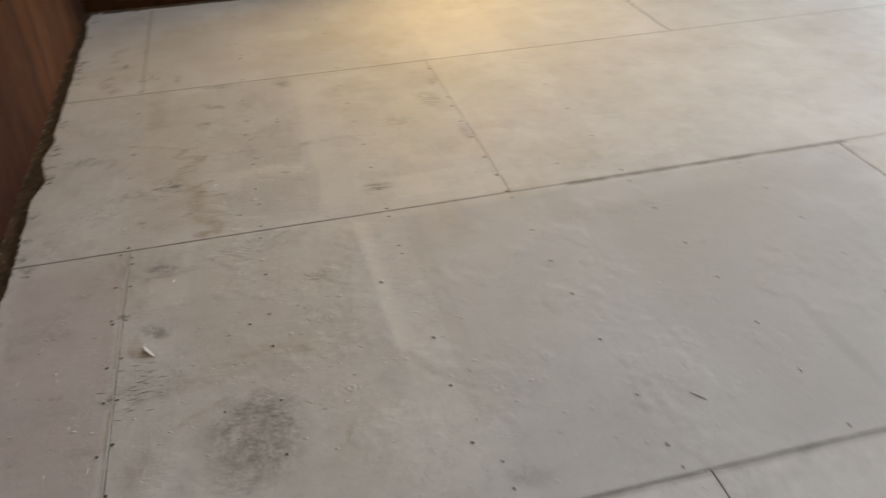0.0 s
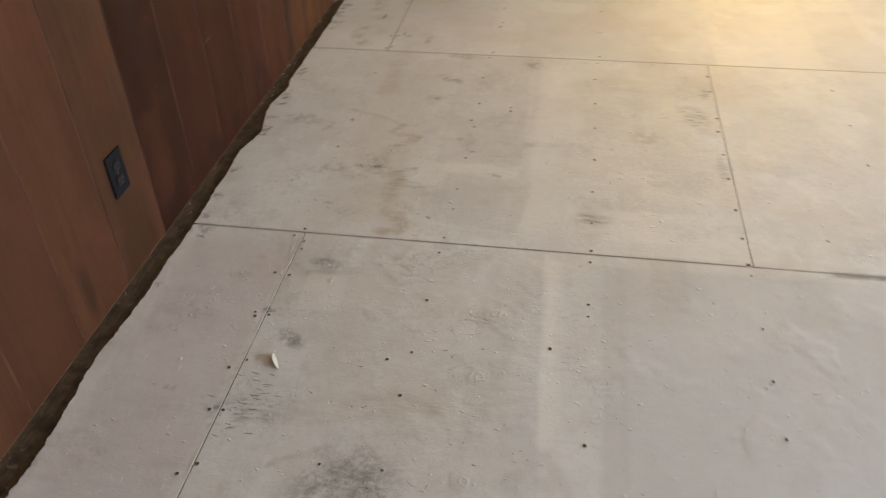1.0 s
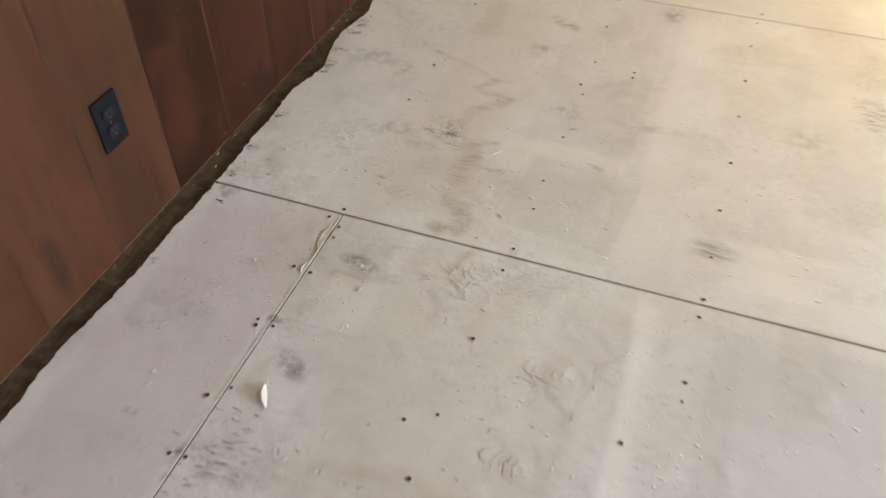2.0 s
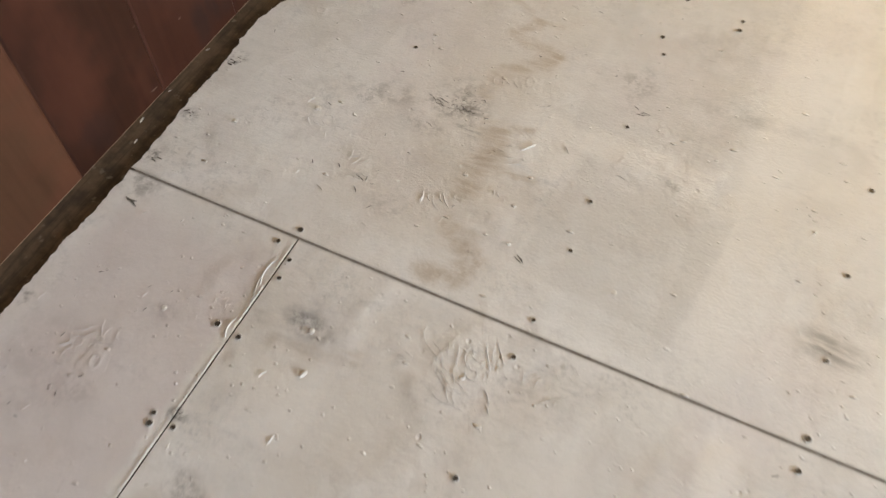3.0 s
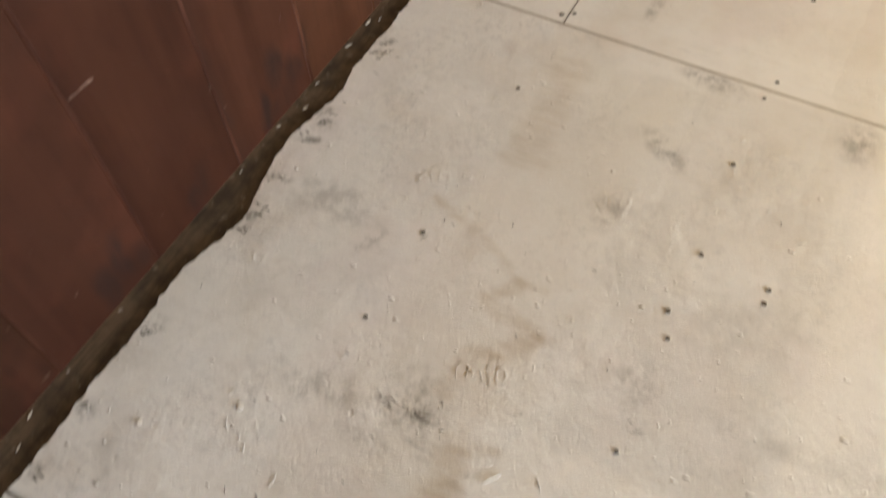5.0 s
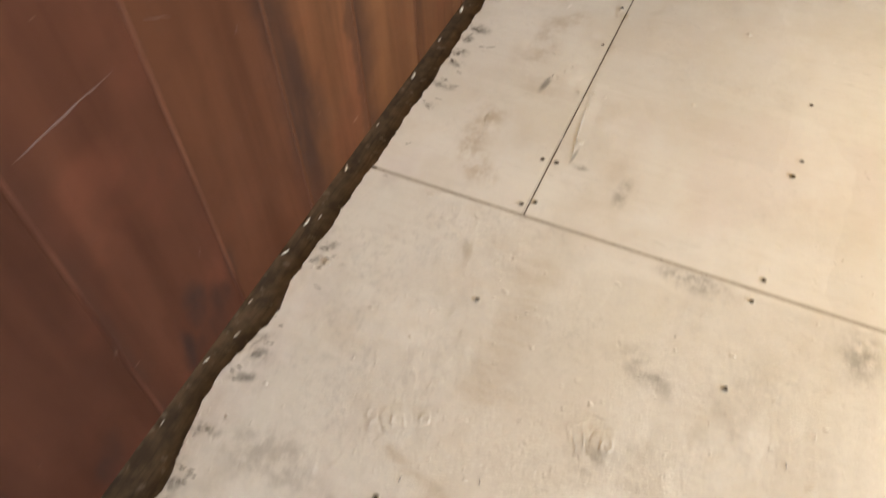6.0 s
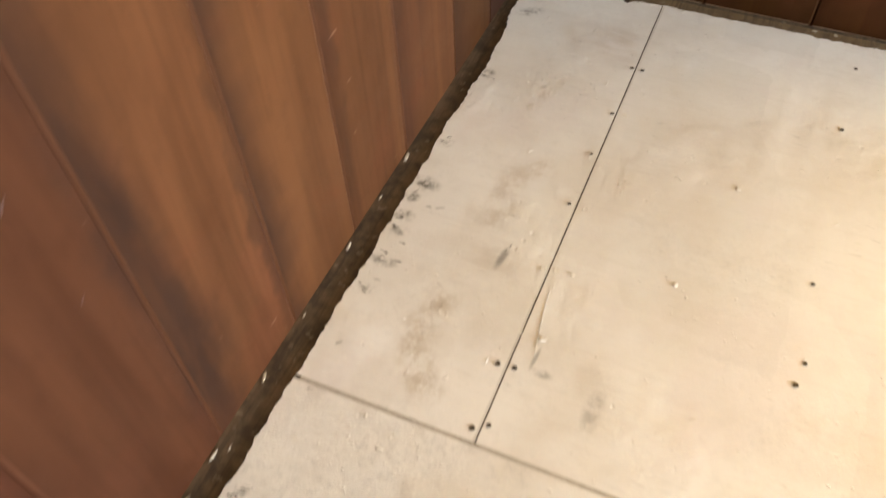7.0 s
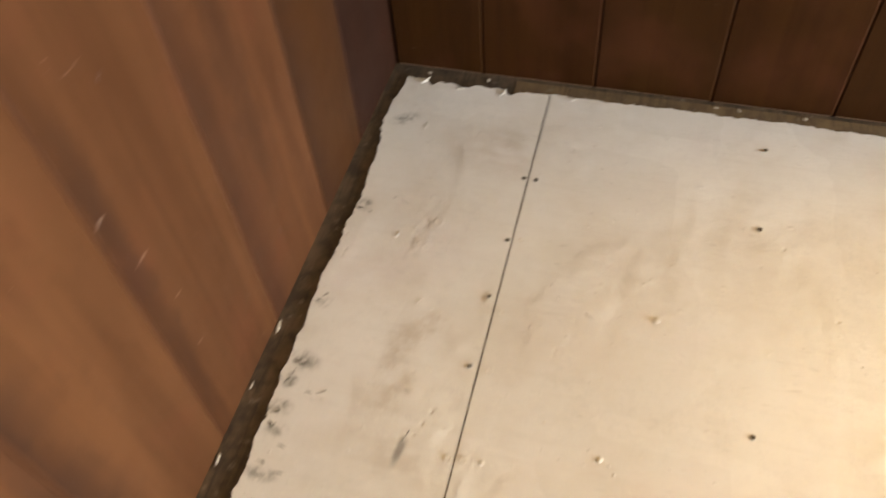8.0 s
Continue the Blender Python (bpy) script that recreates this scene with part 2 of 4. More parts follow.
    stain(-0.114, 1.570, 0.010, 0.045, -8, soot, 0.60)
    stain(0.120, 1.340, 0.020, 0.060, 0, grey, 0.50)
    stain(-0.300, -0.020, 0.060, 0.040, 0, grey, 0.65)
    stain(-0.240, -0.350, 0.080, 0.120, 0, grey, 0.45)
    stain(-0.112, -0.200, 0.032, 0.022, 0, soot, 0.60, flecks)
    stain(-0.255, -0.430, 0.034, 0.022, 0, soot, 0.55, flecks)
    stain(-0.160, -0.360, 0.060, 0.035, 0, grey, 0.60, flecks)
    stain(-0.138, -0.608, 0.024, 0.014, 0, soot, 0.75, flecks)
    stain(-0.214, -0.800, 0.034, 0.016, 0, soot, 0.75, flecks)
    stain(0.002, -0.328, 0.022, 0.016, 0, soot, 0.80, flecks)
    stain(-0.020, -0.650, 0.030, 0.012, 0, soot, 0.70, flecks)
    stain(-0.200, 0.640, 0.130, 0.070, 0, grey, 0.40)
    stain(1.780, -0.960, 0.030, 0.260, 0, grey, 0.85, None)
    stain(2.100, -0.700, 0.300, 0.400, 0, grey, 0.35)
    stain(0.480, 0.700, 0.120, 0.110, 0, grey, 0.20)
    stain(1.130, 0.800, 0.070, 0.120, 15, grey, 0.70, rough_cloud)
    stain(1.175, 0.980, 0.030, 0.060, 0, soot, 0.60, rough_cloud)
    stain(1.190, 0.480, 0.025, 0.110, 0, soot, 0.45, rough_cloud)
    stain(0.620, 0.560, 0.200, 0.030, 3, grey, 0.35)
    stain(0.900, -1.130, 0.080, 0.050, 0, grey, 0.70)
    # dirt rubbed along the cut edge by the wall
    rub_rng = random.Random(8)
    for y in (-0.28, 0.037, 0.145, 0.290, 0.310, 0.52, 0.545, 0.57, 0.636, 0.743, 0.778, 0.81, 0.985, 1.02, 1.42, 1.486, 1.556, 1.593, 1.645, 1.68, 1.80, 2.02, 2.27):
        stain(-0.322 + rub_rng.uniform(-0.006, 0.014), y + rub_rng.uniform(-0.006, 0.006), rub_rng.uniform(0.022, 0.042), rub_rng.uniform(0.012, 0.024), rub_rng.uniform(-5, 30), soot, 0.68, flecks)
    # pale roller laps and a ridge's painted light: a crisp edge on one side, fading out on the other; and greyer rolled
    # patches
    wob = n.wobble(p, 30, 0.012)

    def lap_or_light(x, y, sx, sy, rot, tint, strength, fade=1.9):
        nonlocal col
        if y + sy < y0 or y - sy > y1:
            return
        spot = n.mapped(wob, (x + 0.006, y + 0.006, 0), rot, (sx, sy, 1), "TEXTURE")
        parts = n.node("ShaderNodeSeparateXYZ")
        n.put(parts.inputs[0], spot)
        across = n.math("MULTIPLY", n.span(parts.outputs[0], -1.0, -0.62), n.span(parts.outputs[0], 1.0, 1.0 - fade))
        along = n.span(n.math("ABSOLUTE", parts.outputs[1]), 1.0, 0.82)
        col = n.mix(n.math("MULTIPLY", n.math("MULTIPLY", across, along), strength), col, tint)

    drab = (0.52, 0.495, 0.46)
    cool, beige = (0.600, 0.585, 0.575), (0.660, 0.610, 0.530)
    def zone(x0, x1, low, high, rot, tint, strength, soft=0.010):
        """A patch with a crisp edge all round: rolled paint, and one painted beam of light."""
        nonlocal col
        if high < y0 or low > y1:
            return
        spot = n.mapped(wob, ((x0 + x1) / 2 + 0.006, (low + high) / 2 + 0.006, 0), rot, (1, 1, 1), "TEXTURE")
        parts = n.node("ShaderNodeSeparateXYZ")
        n.put(parts.inputs[0], spot)
        sides = [n.span(n.math("ABSOLUTE", parts.outputs[k]), half, half - soft) for k, half in ((0, (x1 - x0) / 2), (1, (high - low) / 2))]
        body = n.span(n.noise(n.mapped(p, scale=(1, 2, 1)), 5, 4, 0.6), 0.25, 0.60, 0.45, 1.0)
        col = n.mix(n.math("MULTIPLY", n.math("MULTIPLY", n.math("MULTIPLY", *sides), body), strength), col, tint)

    zone(1.217, 2.900, 0.020, 1.220, 0, pale, 0.15)
    # pale strip painted where the beam from the end wall's opening falls
    zone(1.240, 1.650, 1.225, 2.390, 0, pale, 0.30)
    zone(0.870, 2.450, -1.215, -0.030, 1, (0.520, 0.510, 0.505), 0.45)
    zone(0.060, 0.180, -0.320, -0.165, 2, pale, 0.45)
    zone(0.160, 0.640, -1.100, -0.160, 1, beige, 0.15)
    zone(0.700, 0.830, -1.000, -0.640, 1, pale, 0.30)
    lap_or_light(1.300, -0.610, 0.600, 0.640, 2, cool, 0.55, 0.2)
    lap_or_light(0.420, -0.610, 0.300, 0.640, 2, beige, 0.15, 0.3)
    zone(0.285, 0.572, 0.405, 1.215, 2, drab, 0.27, 0.018)
    lap_or_light(0.920, 0.620, 0.220, 0.590, 2, beige, 0.30, 0.4)
    lap_or_light(0.120, 0.620, 0.160, 0.600, -2, beige, 0.28, 0.5)
    lap_or_light(1.100, 0.080, 0.220, 0.070, 2, pale, 0.35, 0.3)
    lap_or_light(1.000, -0.100, 0.060, 0.120, 0, drab, 0.35, 0.5)
    lap_or_light(1.350, -0.120, 0.060, 0.110, 0, drab, 0.35, 0.5)
    lap_or_light(0.860, -0.450, 0.035, 0.420, 0, drab, 0.30, 0.6)
    # pale band along a ridge, painted for the light it catches
    lap_or_light(0.718, -0.340, 0.042, 0.340, 2, pale, 0.75, 1.5)
    lap_or_light(0.690, 0.600, 0.110, 0.600, 0, pale, 0.50, 1.5)
    lap_or_light(1.090, 0.150, 0.300, 0.080, 3, pale, 0.55)
    zone(0.245, 0.345, 0.280, 0.420, -14, pale, 0.38)
    zone(0.330, 0.570, 0.352, 0.420, -6, pale, 0.45)
    zone(0.335, 0.610, 0.080, 0.350, -6, drab, 0.32)
    lap_or_light(0.500, 0.170, 0.155, 0.150, -3, drab, 0.25, 1.2)
    lap_or_light(0.610, -0.400, 0.095, 0.330, 0, drab, 0.25, 0.3)
    lap_or_light(1.000, -0.150, 0.230, 0.120, 0, drab, 0.25, 1.0)
    lap_or_light(1.900, -0.650, 0.560, 0.560, 3, drab, 0.60, 0.3)
    lap_or_light(-0.170, -0.600, 0.160, 0.600, 0, (0.600, 0.535, 0.515), 0.60, 0.1)
    lap_or_light(0.120, 0.700, 0.120, 0.350, 0, (0.62, 0.565, 0.50), 0.2, 0.5)
    lap_or_light(0.340, -0.350, 0.180, 0.300, 0, (0.60, 0.545, 0.48), 0.22, 0.4)

    # grime packed along the joints
    grimy = n.span(n.noise(p, 9, 4, 0.6), 0.30, 0.62, 0.25, 1.0)

    def joint(axis, at, lo, hi, half, strength):
        nonlocal col
        parts = n.node("ShaderNodeSeparateXYZ")
        n.put(parts.inputs[0], p)
        off = n.math("ABSOLUTE", n.math("SUBTRACT", parts.outputs[axis], at))
        run = n.math("ABSOLUTE", n.math("SUBTRACT", parts.outputs[1 - axis], (lo + hi) / 2))
        near = n.math("MULTIPLY", n.span(off, half, half * 0.25), n.span(run, (hi - lo) / 2, (hi - lo) / 2 - 0.03))
        col = n.mix(n.math("MULTIPLY", n.math("MULTIPLY", near, grimy), strength), col, (0.20, 0.175, 0.15))

    joint(1, 0.0, -0.4, 1.25, 0.007, 0.55)
    joint(1, -0.004, 1.40, 2.50, 0.018, 0.80)
    joint(1, 1.22, -0.4, 2.6, 0.008, 0.22)
    joint(1, -1.224, 0.5, 2.6, 0.016, 0.55)
    joint(0, -0.030, 1.2, 2.4, 0.004, 0.35)
    joint(0, 2.455, -1.2, 0.0, 0.012, 0.45)
    joint(0, 1.262, -2.0, -1.2, 0.006, 0.60)

    # trowelled relief: soft waves, small pits and paint nibs
    strokes = n.noise(n.mapped(p, rot=32, scale=(26, 110, 1)), 1.0, 3, 0.6)
    pits = n.node("ShaderNodeTexVoronoi")
    n.put(pits.inputs["Vector"], p)
    pits.inputs["Scale"].default_value = 34
    pit = n.span(pits.outputs["Distance"], 0.05, 0.16)
    patch = n.span(n.noise(p, 4.2, 3), 0.52, 0.66)
    h = n.math("ADD", n.math("MULTIPLY", n.math("MULTIPLY", strokes, patch), 0.30), n.math("ADD", n.math("MULTIPLY", fine, 0.30 * lumps), n.math("MULTIPLY", tooth, 0.24 * lumps)))
    h = n.math("ADD", h, n.math("MULTIPLY", n.noise(p, 9, 3), 0.60))
    h = n.math("ADD", h, n.math("MULTIPLY", n.math("MULTIPLY", pit, patch), 0.35))
    strewn = n.mapped(n.wobble(p, 60, 0.010), rot=25, scale=(0.8, 1.9, 1))
    nibs = n.node("ShaderNodeTexVoronoi")
    n.put(nibs.inputs["Vector"], strewn)
    nibs.inputs["Scale"].default_value = 24
    pick = n.node("ShaderNodeSeparateColor")
    n.put(pick.inputs[0], nibs.outputs["Color"])
    place = n.node("ShaderNodeSeparateXYZ")
    n.put(place.inputs[0], p)
    rougher = n.span(place.outputs[1], 0.60, 1.50, 1.0, 0.35)
    nib = n.math("MULTIPLY", n.math("MULTIPLY", n.span(nibs.outputs["Distance"], 0.14, 0.03), n.span(pick.outputs[0], 0.58, 0.68)), rougher)
    dent = n.math("MULTIPLY", n.span(nibs.outputs["Distance"], 0.10, 0.03), n.span(pick.outputs[1], 0.80, 0.86))
    h = n.math("ADD", h, n.math("SUBTRACT", n.math("MULTIPLY", nib, lumps), n.math("MULTIPLY", dent, 0.12)))
    sown = n.mapped(n.wobble(p, 90, 0.006), rot=-20, scale=(1.0, 1.8, 1))
    tiny = n.node("ShaderNodeTexVoronoi")
    n.put(tiny.inputs["Vector"], sown)
    tiny.inputs["Scale"].default_value = 55
    few = n.node("ShaderNodeSeparateColor")
    n.put(few.inputs[0], tiny.outputs["Color"])
    grit = n.math("MULTIPLY", n.span(tiny.outputs["Distance"], 0.20, 0.05), n.span(few.outputs[0], 0.70, 0.80))
    h = n.math("ADD", h, n.math("MULTIPLY", n.math("MULTIPLY", grit, n.span(big, 0.40, 0.60)), 0.9))
    gloss = n.span(n.noise(p, 8, 4, 0.6), 0.3, 0.7, 0.54, 0.76)
    return n.finish(col, gloss, h, 0.9, 0.0028, spec=0.36)


def panel_wood():
    n = Nodes("stained_panel_wood")
    v = n.local()
    info = n.node("ShaderNodeObjectInfo")
    shift = n.node("ShaderNodeVectorMath", operation="SCALE")
    n.put(shift.inputs[0], (3.1, 5.7, 7.9))
    n.put(shift.inputs["Scale"], info.outputs["Random"])
    add = n.node("ShaderNodeVectorMath", operation="ADD")
    n.put(add.inputs[0], v)
    n.put(add.inputs[1], shift.outputs[0])
    q = add.outputs[0]
    broad = n.noise(n.mapped(q, scale=(7.5, 7.5, 0.8)), 1.0, 2.5, 0.5, 1.1)
    fine = n.noise(n.mapped(q, scale=(95, 95, 2.2)), 1.0, 4, 0.6, 0.3)
    streak = n.noise(n.mapped(q, scale=(18, 18, 0.9)), 1.0, 3, 0.55, 1.2)
    cloud = n.noise(q, 5, 3)
    base = info.outputs["Color"]
    dark = n.mix(1.0, base, (0.50, 0.44, 0.43), "MULTIPLY")
    light = n.mix(1.0, base, (1.45, 1.48, 1.45), "MULTIPLY")
    col = n.mix(n.math("MULTIPLY", n.span(broad, 0.48, 0.70), 0.48), base, light)
    col = n.mix(n.math("MULTIPLY", n.span(broad, 0.46, 0.28), 0.30), col, dark)
    col = n.mix(n.math("MULTIPLY", n.span(streak, 0.48, 0.72), 0.32), col, dark)
    col = n.mix(n.math("MULTIPLY", n.span(fine, 0.48, 0.72), 0.26), col, dark)
    col = n.mix(n.math("MULTIPLY", n.span(cloud, 0.5, 0.7), 0.25), col, (0.10, 0.030, 0.016))
    # each board darker towards one long edge, by a varying amount
    sway = n.wobble(n.mapped(v, scale=(1, 1, 0.25)), 7, 0.10)
    side = n.node("ShaderNodeSeparateXYZ")
    n.put(side.inputs[0], sway)
    edge_dark = n.math("MULTIPLY", n.span(side.outputs[0], -0.005, -0.075), n.span(info.outputs["Random"], 0.10, 0.60, 0.10, 0.40))
    col = n.mix(edge_dark, col, n.mix(1.0, base, (0.60, 0.54, 0.54), "MULTIPLY"))
    mott = n.noise(n.mapped(q, scale=(30, 30, 14)), 1.0, 4, 0.6)
    col = n.mix(n.math("MULTIPLY", n.span(mott, 0.50, 0.72), 0.22), col, dark)
    # dark scorched smears low on the boards; the last entry darkens the corner end
    p = n.position()
    low = n.noise(n.mapped(p, scale=(24, 24, 5)), 1.0, 3, 0.6, 0.5)
    warped = n.wobble(n.wobble(p, 14, 0.050), 40, 0.016)
    for y, z, s, t, k in ((0.312, 0.050, 0.035, 0.070, 0.9), (0.351, 0.080, 0.022, 0.080, 0.9), (0.385, 0.045, 0.030, 0.050, 0.7), (0.520, 0.034, 0.040, 0.050, 0.8), (0.545, 0.060, 0.035, 0.050, 0.6),
                          (0.775, 0.110, 0.030, 0.070, 1.0), (0.822, 0.070, 0.032, 0.055, 1.0), (0.725, 0.050, 0.022, 0.080, 1.0), (0.780, 0.030, 0.060, 0.040, 0.6), (0.866, 0.100, 0.014, 0.060, 0.7),
                          (0.640, 0.200, 0.014, 0.160, 0.6), (-0.430, 0.110, 0.040, 0.110, 0.7), (0.050, 0.560, 0.070, 0.200, 0.5), (0.020, 0.050, 0.060, 0.060, 0.5),
                          (1.104, 0.350, 0.060, 0.620, 0.85), (1.300, 0.300, 0.026, 0.450, 0.55), (1.140, 0.150, 0.060, 0.220, 0.55), (1.545, 0.380, 0.028, 0.420, 0.50),
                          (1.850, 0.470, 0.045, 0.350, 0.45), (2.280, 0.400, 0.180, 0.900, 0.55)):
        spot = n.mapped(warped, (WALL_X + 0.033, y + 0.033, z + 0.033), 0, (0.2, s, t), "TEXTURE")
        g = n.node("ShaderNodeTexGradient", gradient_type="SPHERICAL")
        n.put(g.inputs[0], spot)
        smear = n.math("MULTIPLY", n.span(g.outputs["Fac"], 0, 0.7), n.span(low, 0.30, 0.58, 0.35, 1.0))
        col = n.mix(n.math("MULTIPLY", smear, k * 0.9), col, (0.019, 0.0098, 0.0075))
    # next board darker from the groove's very edge, fading out across it
    along = n.node("ShaderNodeSeparateXYZ")
    n.put(along.inputs[0], p)
    wander = n.math("MULTIPLY", n.noise(n.mapped(p, scale=(1, 1, 3)), 2.2, 3), 0.16)
    for edge, reach, k in ((1.309, 0.11, 0.75), (1.086, 0.10, 0.55), (1.745, 0.13, 0.60), (1.990, 0.12, 0.50), (0.632, 0.08, 0.35)):
        past = n.math("SUBTRACT", along.outputs[1], edge)
        groove_dark = n.math("MULTIPLY", n.span(past, -0.002, 0.002), n.span(n.math("ADD", past, wander), reach + 0.06, 0.05))
        col = n.mix(n.math("MULTIPLY", groove_dark, k), col, (0.024, 0.0118, 0.0085))
    scratch = n.span(n.noise(n.mapped(q, rot=0, scale=(14, 14, 60)), 1.0, 2), 0.74, 0.78)
    col = n.mix(n.math("MULTIPLY", scratch, 0.25), col, (0.30, 0.20, 0.15))
    h = n.math("ADD", n.math("MULTIPLY", fine, 0.4), n.math("MULTIPLY", streak, 0.5))
    return n.finish(col, n.span(cloud, 0.3, 0.7, 0.48, 0.62), h, 0.18, 0.0012, spec=0.07)


def lit_edge():
    """Groove edge of a board, paler than its face: a highlight painted in."""
    n = Nodes("lit_groove_edge")
    base = n.node("ShaderNodeObjectInfo").outputs["Color"]
    p = n.position()
    parts = n.node("ShaderNodeSeparateXYZ")
    n.put(parts.inputs[0], p)
    glint = n.math("MULTIPLY", n.span(n.noise(n.mapped(p, scale=(20, 20, 5)), 1.0, 3), 0.36, 0.66), n.span(parts.outputs[1], 0.88, 1.00, 1.0, 0.0))
    col = n.mix(glint, n.mix(1.0, base, (0.8, 0.75, 0.75), "MULTIPLY"), n.mix(1.0, base, (1.60, 1.65, 1.70), "MULTIPLY"))
    return n.finish(col, 0.55, spec=0.1)


def raw_wood(name, a, b, c):
    n = Nodes(name)
    p = n.position()
    v = n.noise(p, 22, 5, 0.65)
    grain = n.noise(n.mapped(p, scale=(110, 9, 20)), 1.0, 4, 0.6)
    col = n.mix(n.span(v, 0.35, 0.65), a, b)
    col = n.mix(n.math("MULTIPLY", n.span(grain, 0.45, 0.7), 0.6), col, c)
    col = n.mix(n.math("MULTIPLY", n.span(n.noise(p, 60, 3), 0.62, 0.7), 0.5), col, (0.19, 0.16, 0.12))
    return n.finish(col, 0.75, n.math("ADD", v, grain), 0.5, 0.0015)


def simple(name, a, b, rough=0.5, scale=40, metal=0.0, bump=0.15, spec=0.5):
    n = Nodes(name)
    v = n.noise(n.local(), scale, 4, 0.6)
    return n.finish(n.mix(n.span(v, 0.35, 0.65), a, b), rough, v, bump, 0.001, metal, spec)


ROW_Y = (0.0, 1.22)                      # where one row of sheets meets the next
PAINTS = [painted_plywood("painted_plywood_south", BACK_Y, ROW_Y[0]), painted_plywood("painted_plywood_middle", *ROW_Y, 0.8, 1.25),
          painted_plywood("painted_plywood_north", ROW_Y[1], END_Y, 0.3)]
WOOD = panel_wood()
LIT_EDGE = lit_edge()
SUBFLOOR = raw_wood("old_subfloor_wood", (0.038, 0.0240, 0.0130), (0.102, 0.067, 0.038), (0.018, 0.011, 0.006))
TANSTRIP = raw_wood("bare_tan_wood", (0.165, 0.110, 0.054), (0.115, 0.074, 0.036), (0.060, 0.037, 0.018))
FOOT = raw_wood("pale_board_foot", (0.230, 0.140, 0.075), (0.150, 0.085, 0.045), (0.060, 0.030, 0.016))
CORE = raw_wood("dark_wood_backing", (0.022, 0.012, 0.008), (0.034, 0.018, 0.011), (0.012, 0.007, 0.004))
PLASTER = simple("white_ceiling_paint", (0.74, 0.72, 0.68), (0.78, 0.76, 0.72), 0.8, 30)
LIP = simple("paint_lip", (0.66, 0.64, 0.60), (0.60, 0.57, 0.53), 0.6, 200)
SCREW = simple("dark_screw_steel", (0.034, 0.027, 0.020), (0.090, 0.072, 0.054), 0.6, 300, 0.3)
NIB = simple("white_paint_crumb", (0.72, 0.69, 0.63), (0.60, 0.56, 0.50), 0.45, 200, 0, 0.4)
PLATE = simple("black_plastic", (0.0050, 0.0052, 0.0065), (0.008, 0.0082, 0.010), 0.6, 120, spec=0.08)
FACE = simple("black_receptacle", (0.005, 0.005, 0.006), (0.008, 0.008, 0.010), 0.6, 120, spec=0.18)
SLOT = simple("grey_contact_metal", (0.030, 0.028, 0.027), (0.055, 0.050, 0.047), 0.4, 200, 0.5)
SCRATCH = simple("grey_scratch", (0.10, 0.092, 0.083), (0.17, 0.155, 0.14), 0.7, 300)
CHIP = simple("pale_plaster", (0.44, 0.39, 0.32), (0.28, 0.24, 0.19), 0.7, 250, 0, 0.4)
STEEL = simple("dull_steel", (0.10, 0.10, 0.10), (0.2, 0.19, 0.18), 0.4, 200, 0.8)
FRAMEPAINT = simple("white_frame_paint", (0.70, 0.69, 0.66), (0.76, 0.75, 0.72), 0.45, 60)


# ---- mesh helpers ----
def link(name, bm, mats, parent=None, label="", smooth=False):
    me = bpy.data.meshes.new(name)
    bmesh.ops.recalc_face_normals(bm, faces=bm.faces)
    bm.to_mesh(me)
    bm.free()
    for m in mats if isinstance(mats, (list, tuple)) else (mats,):
        me.materials.append(m)
    if smooth:
        me.polygons.foreach_set("use_smooth", [True] * len(me.polygons))
    ob = new(name, me)
    if parent is not None:
        ob.parent = parent
    if label:
        tagged(ob, label)
    return ob


def empty(name, at=(0, 0, 0)):
    ob = new(name)
    ob.location = at
    ob.empty_display_size = 0.05
    return ob


def box(bm, lo, hi, bevel=0.0, mat=0):
    m = Matrix.LocRotScale((Vector(lo) + Vector(hi)) / 2, None, Vector(hi) - Vector(lo))
    made = bmesh.ops.create_cube(bm, size=1.0, matrix=m)["verts"]
    faces = {f for v in made for f in v.link_faces}
    for f in faces:
        f.material_index = mat
    if bevel:
        edges = list({e for v in made for e in v.link_edges})
        bmesh.ops.bevel(bm, geom=edges, offset=bevel, segments=2, affect="EDGES", profile=0.6)
    return made


def cyl(bm, r1, r2, z0, z1, seg=16, at=(0, 0), caps=True):
    bmesh.ops.create_cone(bm, cap_ends=caps, segments=seg, radius1=r1, radius2=r2, depth=z1 - z0,
                          matrix=Matrix.Translation((at[0], at[1], (z0 + z1) / 2)))


# ---- floor: old subfloor and the painted sheets on it ----
bm = bmesh.new()
box(bm, (-0.47, BACK_Y - 0.05, -0.06), (RIGHT_X + 0.05, END_Y + 0.05, -SHEET))
floor = tagged(link("floor", bm, SUBFLOOR), "dark old wooden subfloor bared in a strip along the walls", "floor", kind="structure")


def wavy(y, seed, size=0.006):
    """Ragged run of a sheet's cut edge."""
    return size * (noise.noise((y * 6, seed, 0)) * 1.1 + noise.noise((y * 19, seed, 3)) * 0.55 + noise.noise((y * 60, seed, 7)) * 0.62 + noise.noise((y * 150, seed, 11)) * 0.55)


def left_edge(y):
    bulge = 0.019 * math.exp(-((y - 0.535) / 0.055) ** 2) - 0.009 * math.exp(-((y - 0.37) / 0.05) ** 2) - 0.014 * math.exp(-((y - 0.70) / 0.06) ** 2)
    bulge += 0.012 * math.exp(-((y - 0.86) / 0.05) ** 2) - 0.012 * math.exp(-((y + 0.55) / 0.12) ** 2) - 0.012 * math.exp(-((y - 2.28) / 0.08) ** 2)
    return EDGE_X + bulge + wavy(y, 1.5)


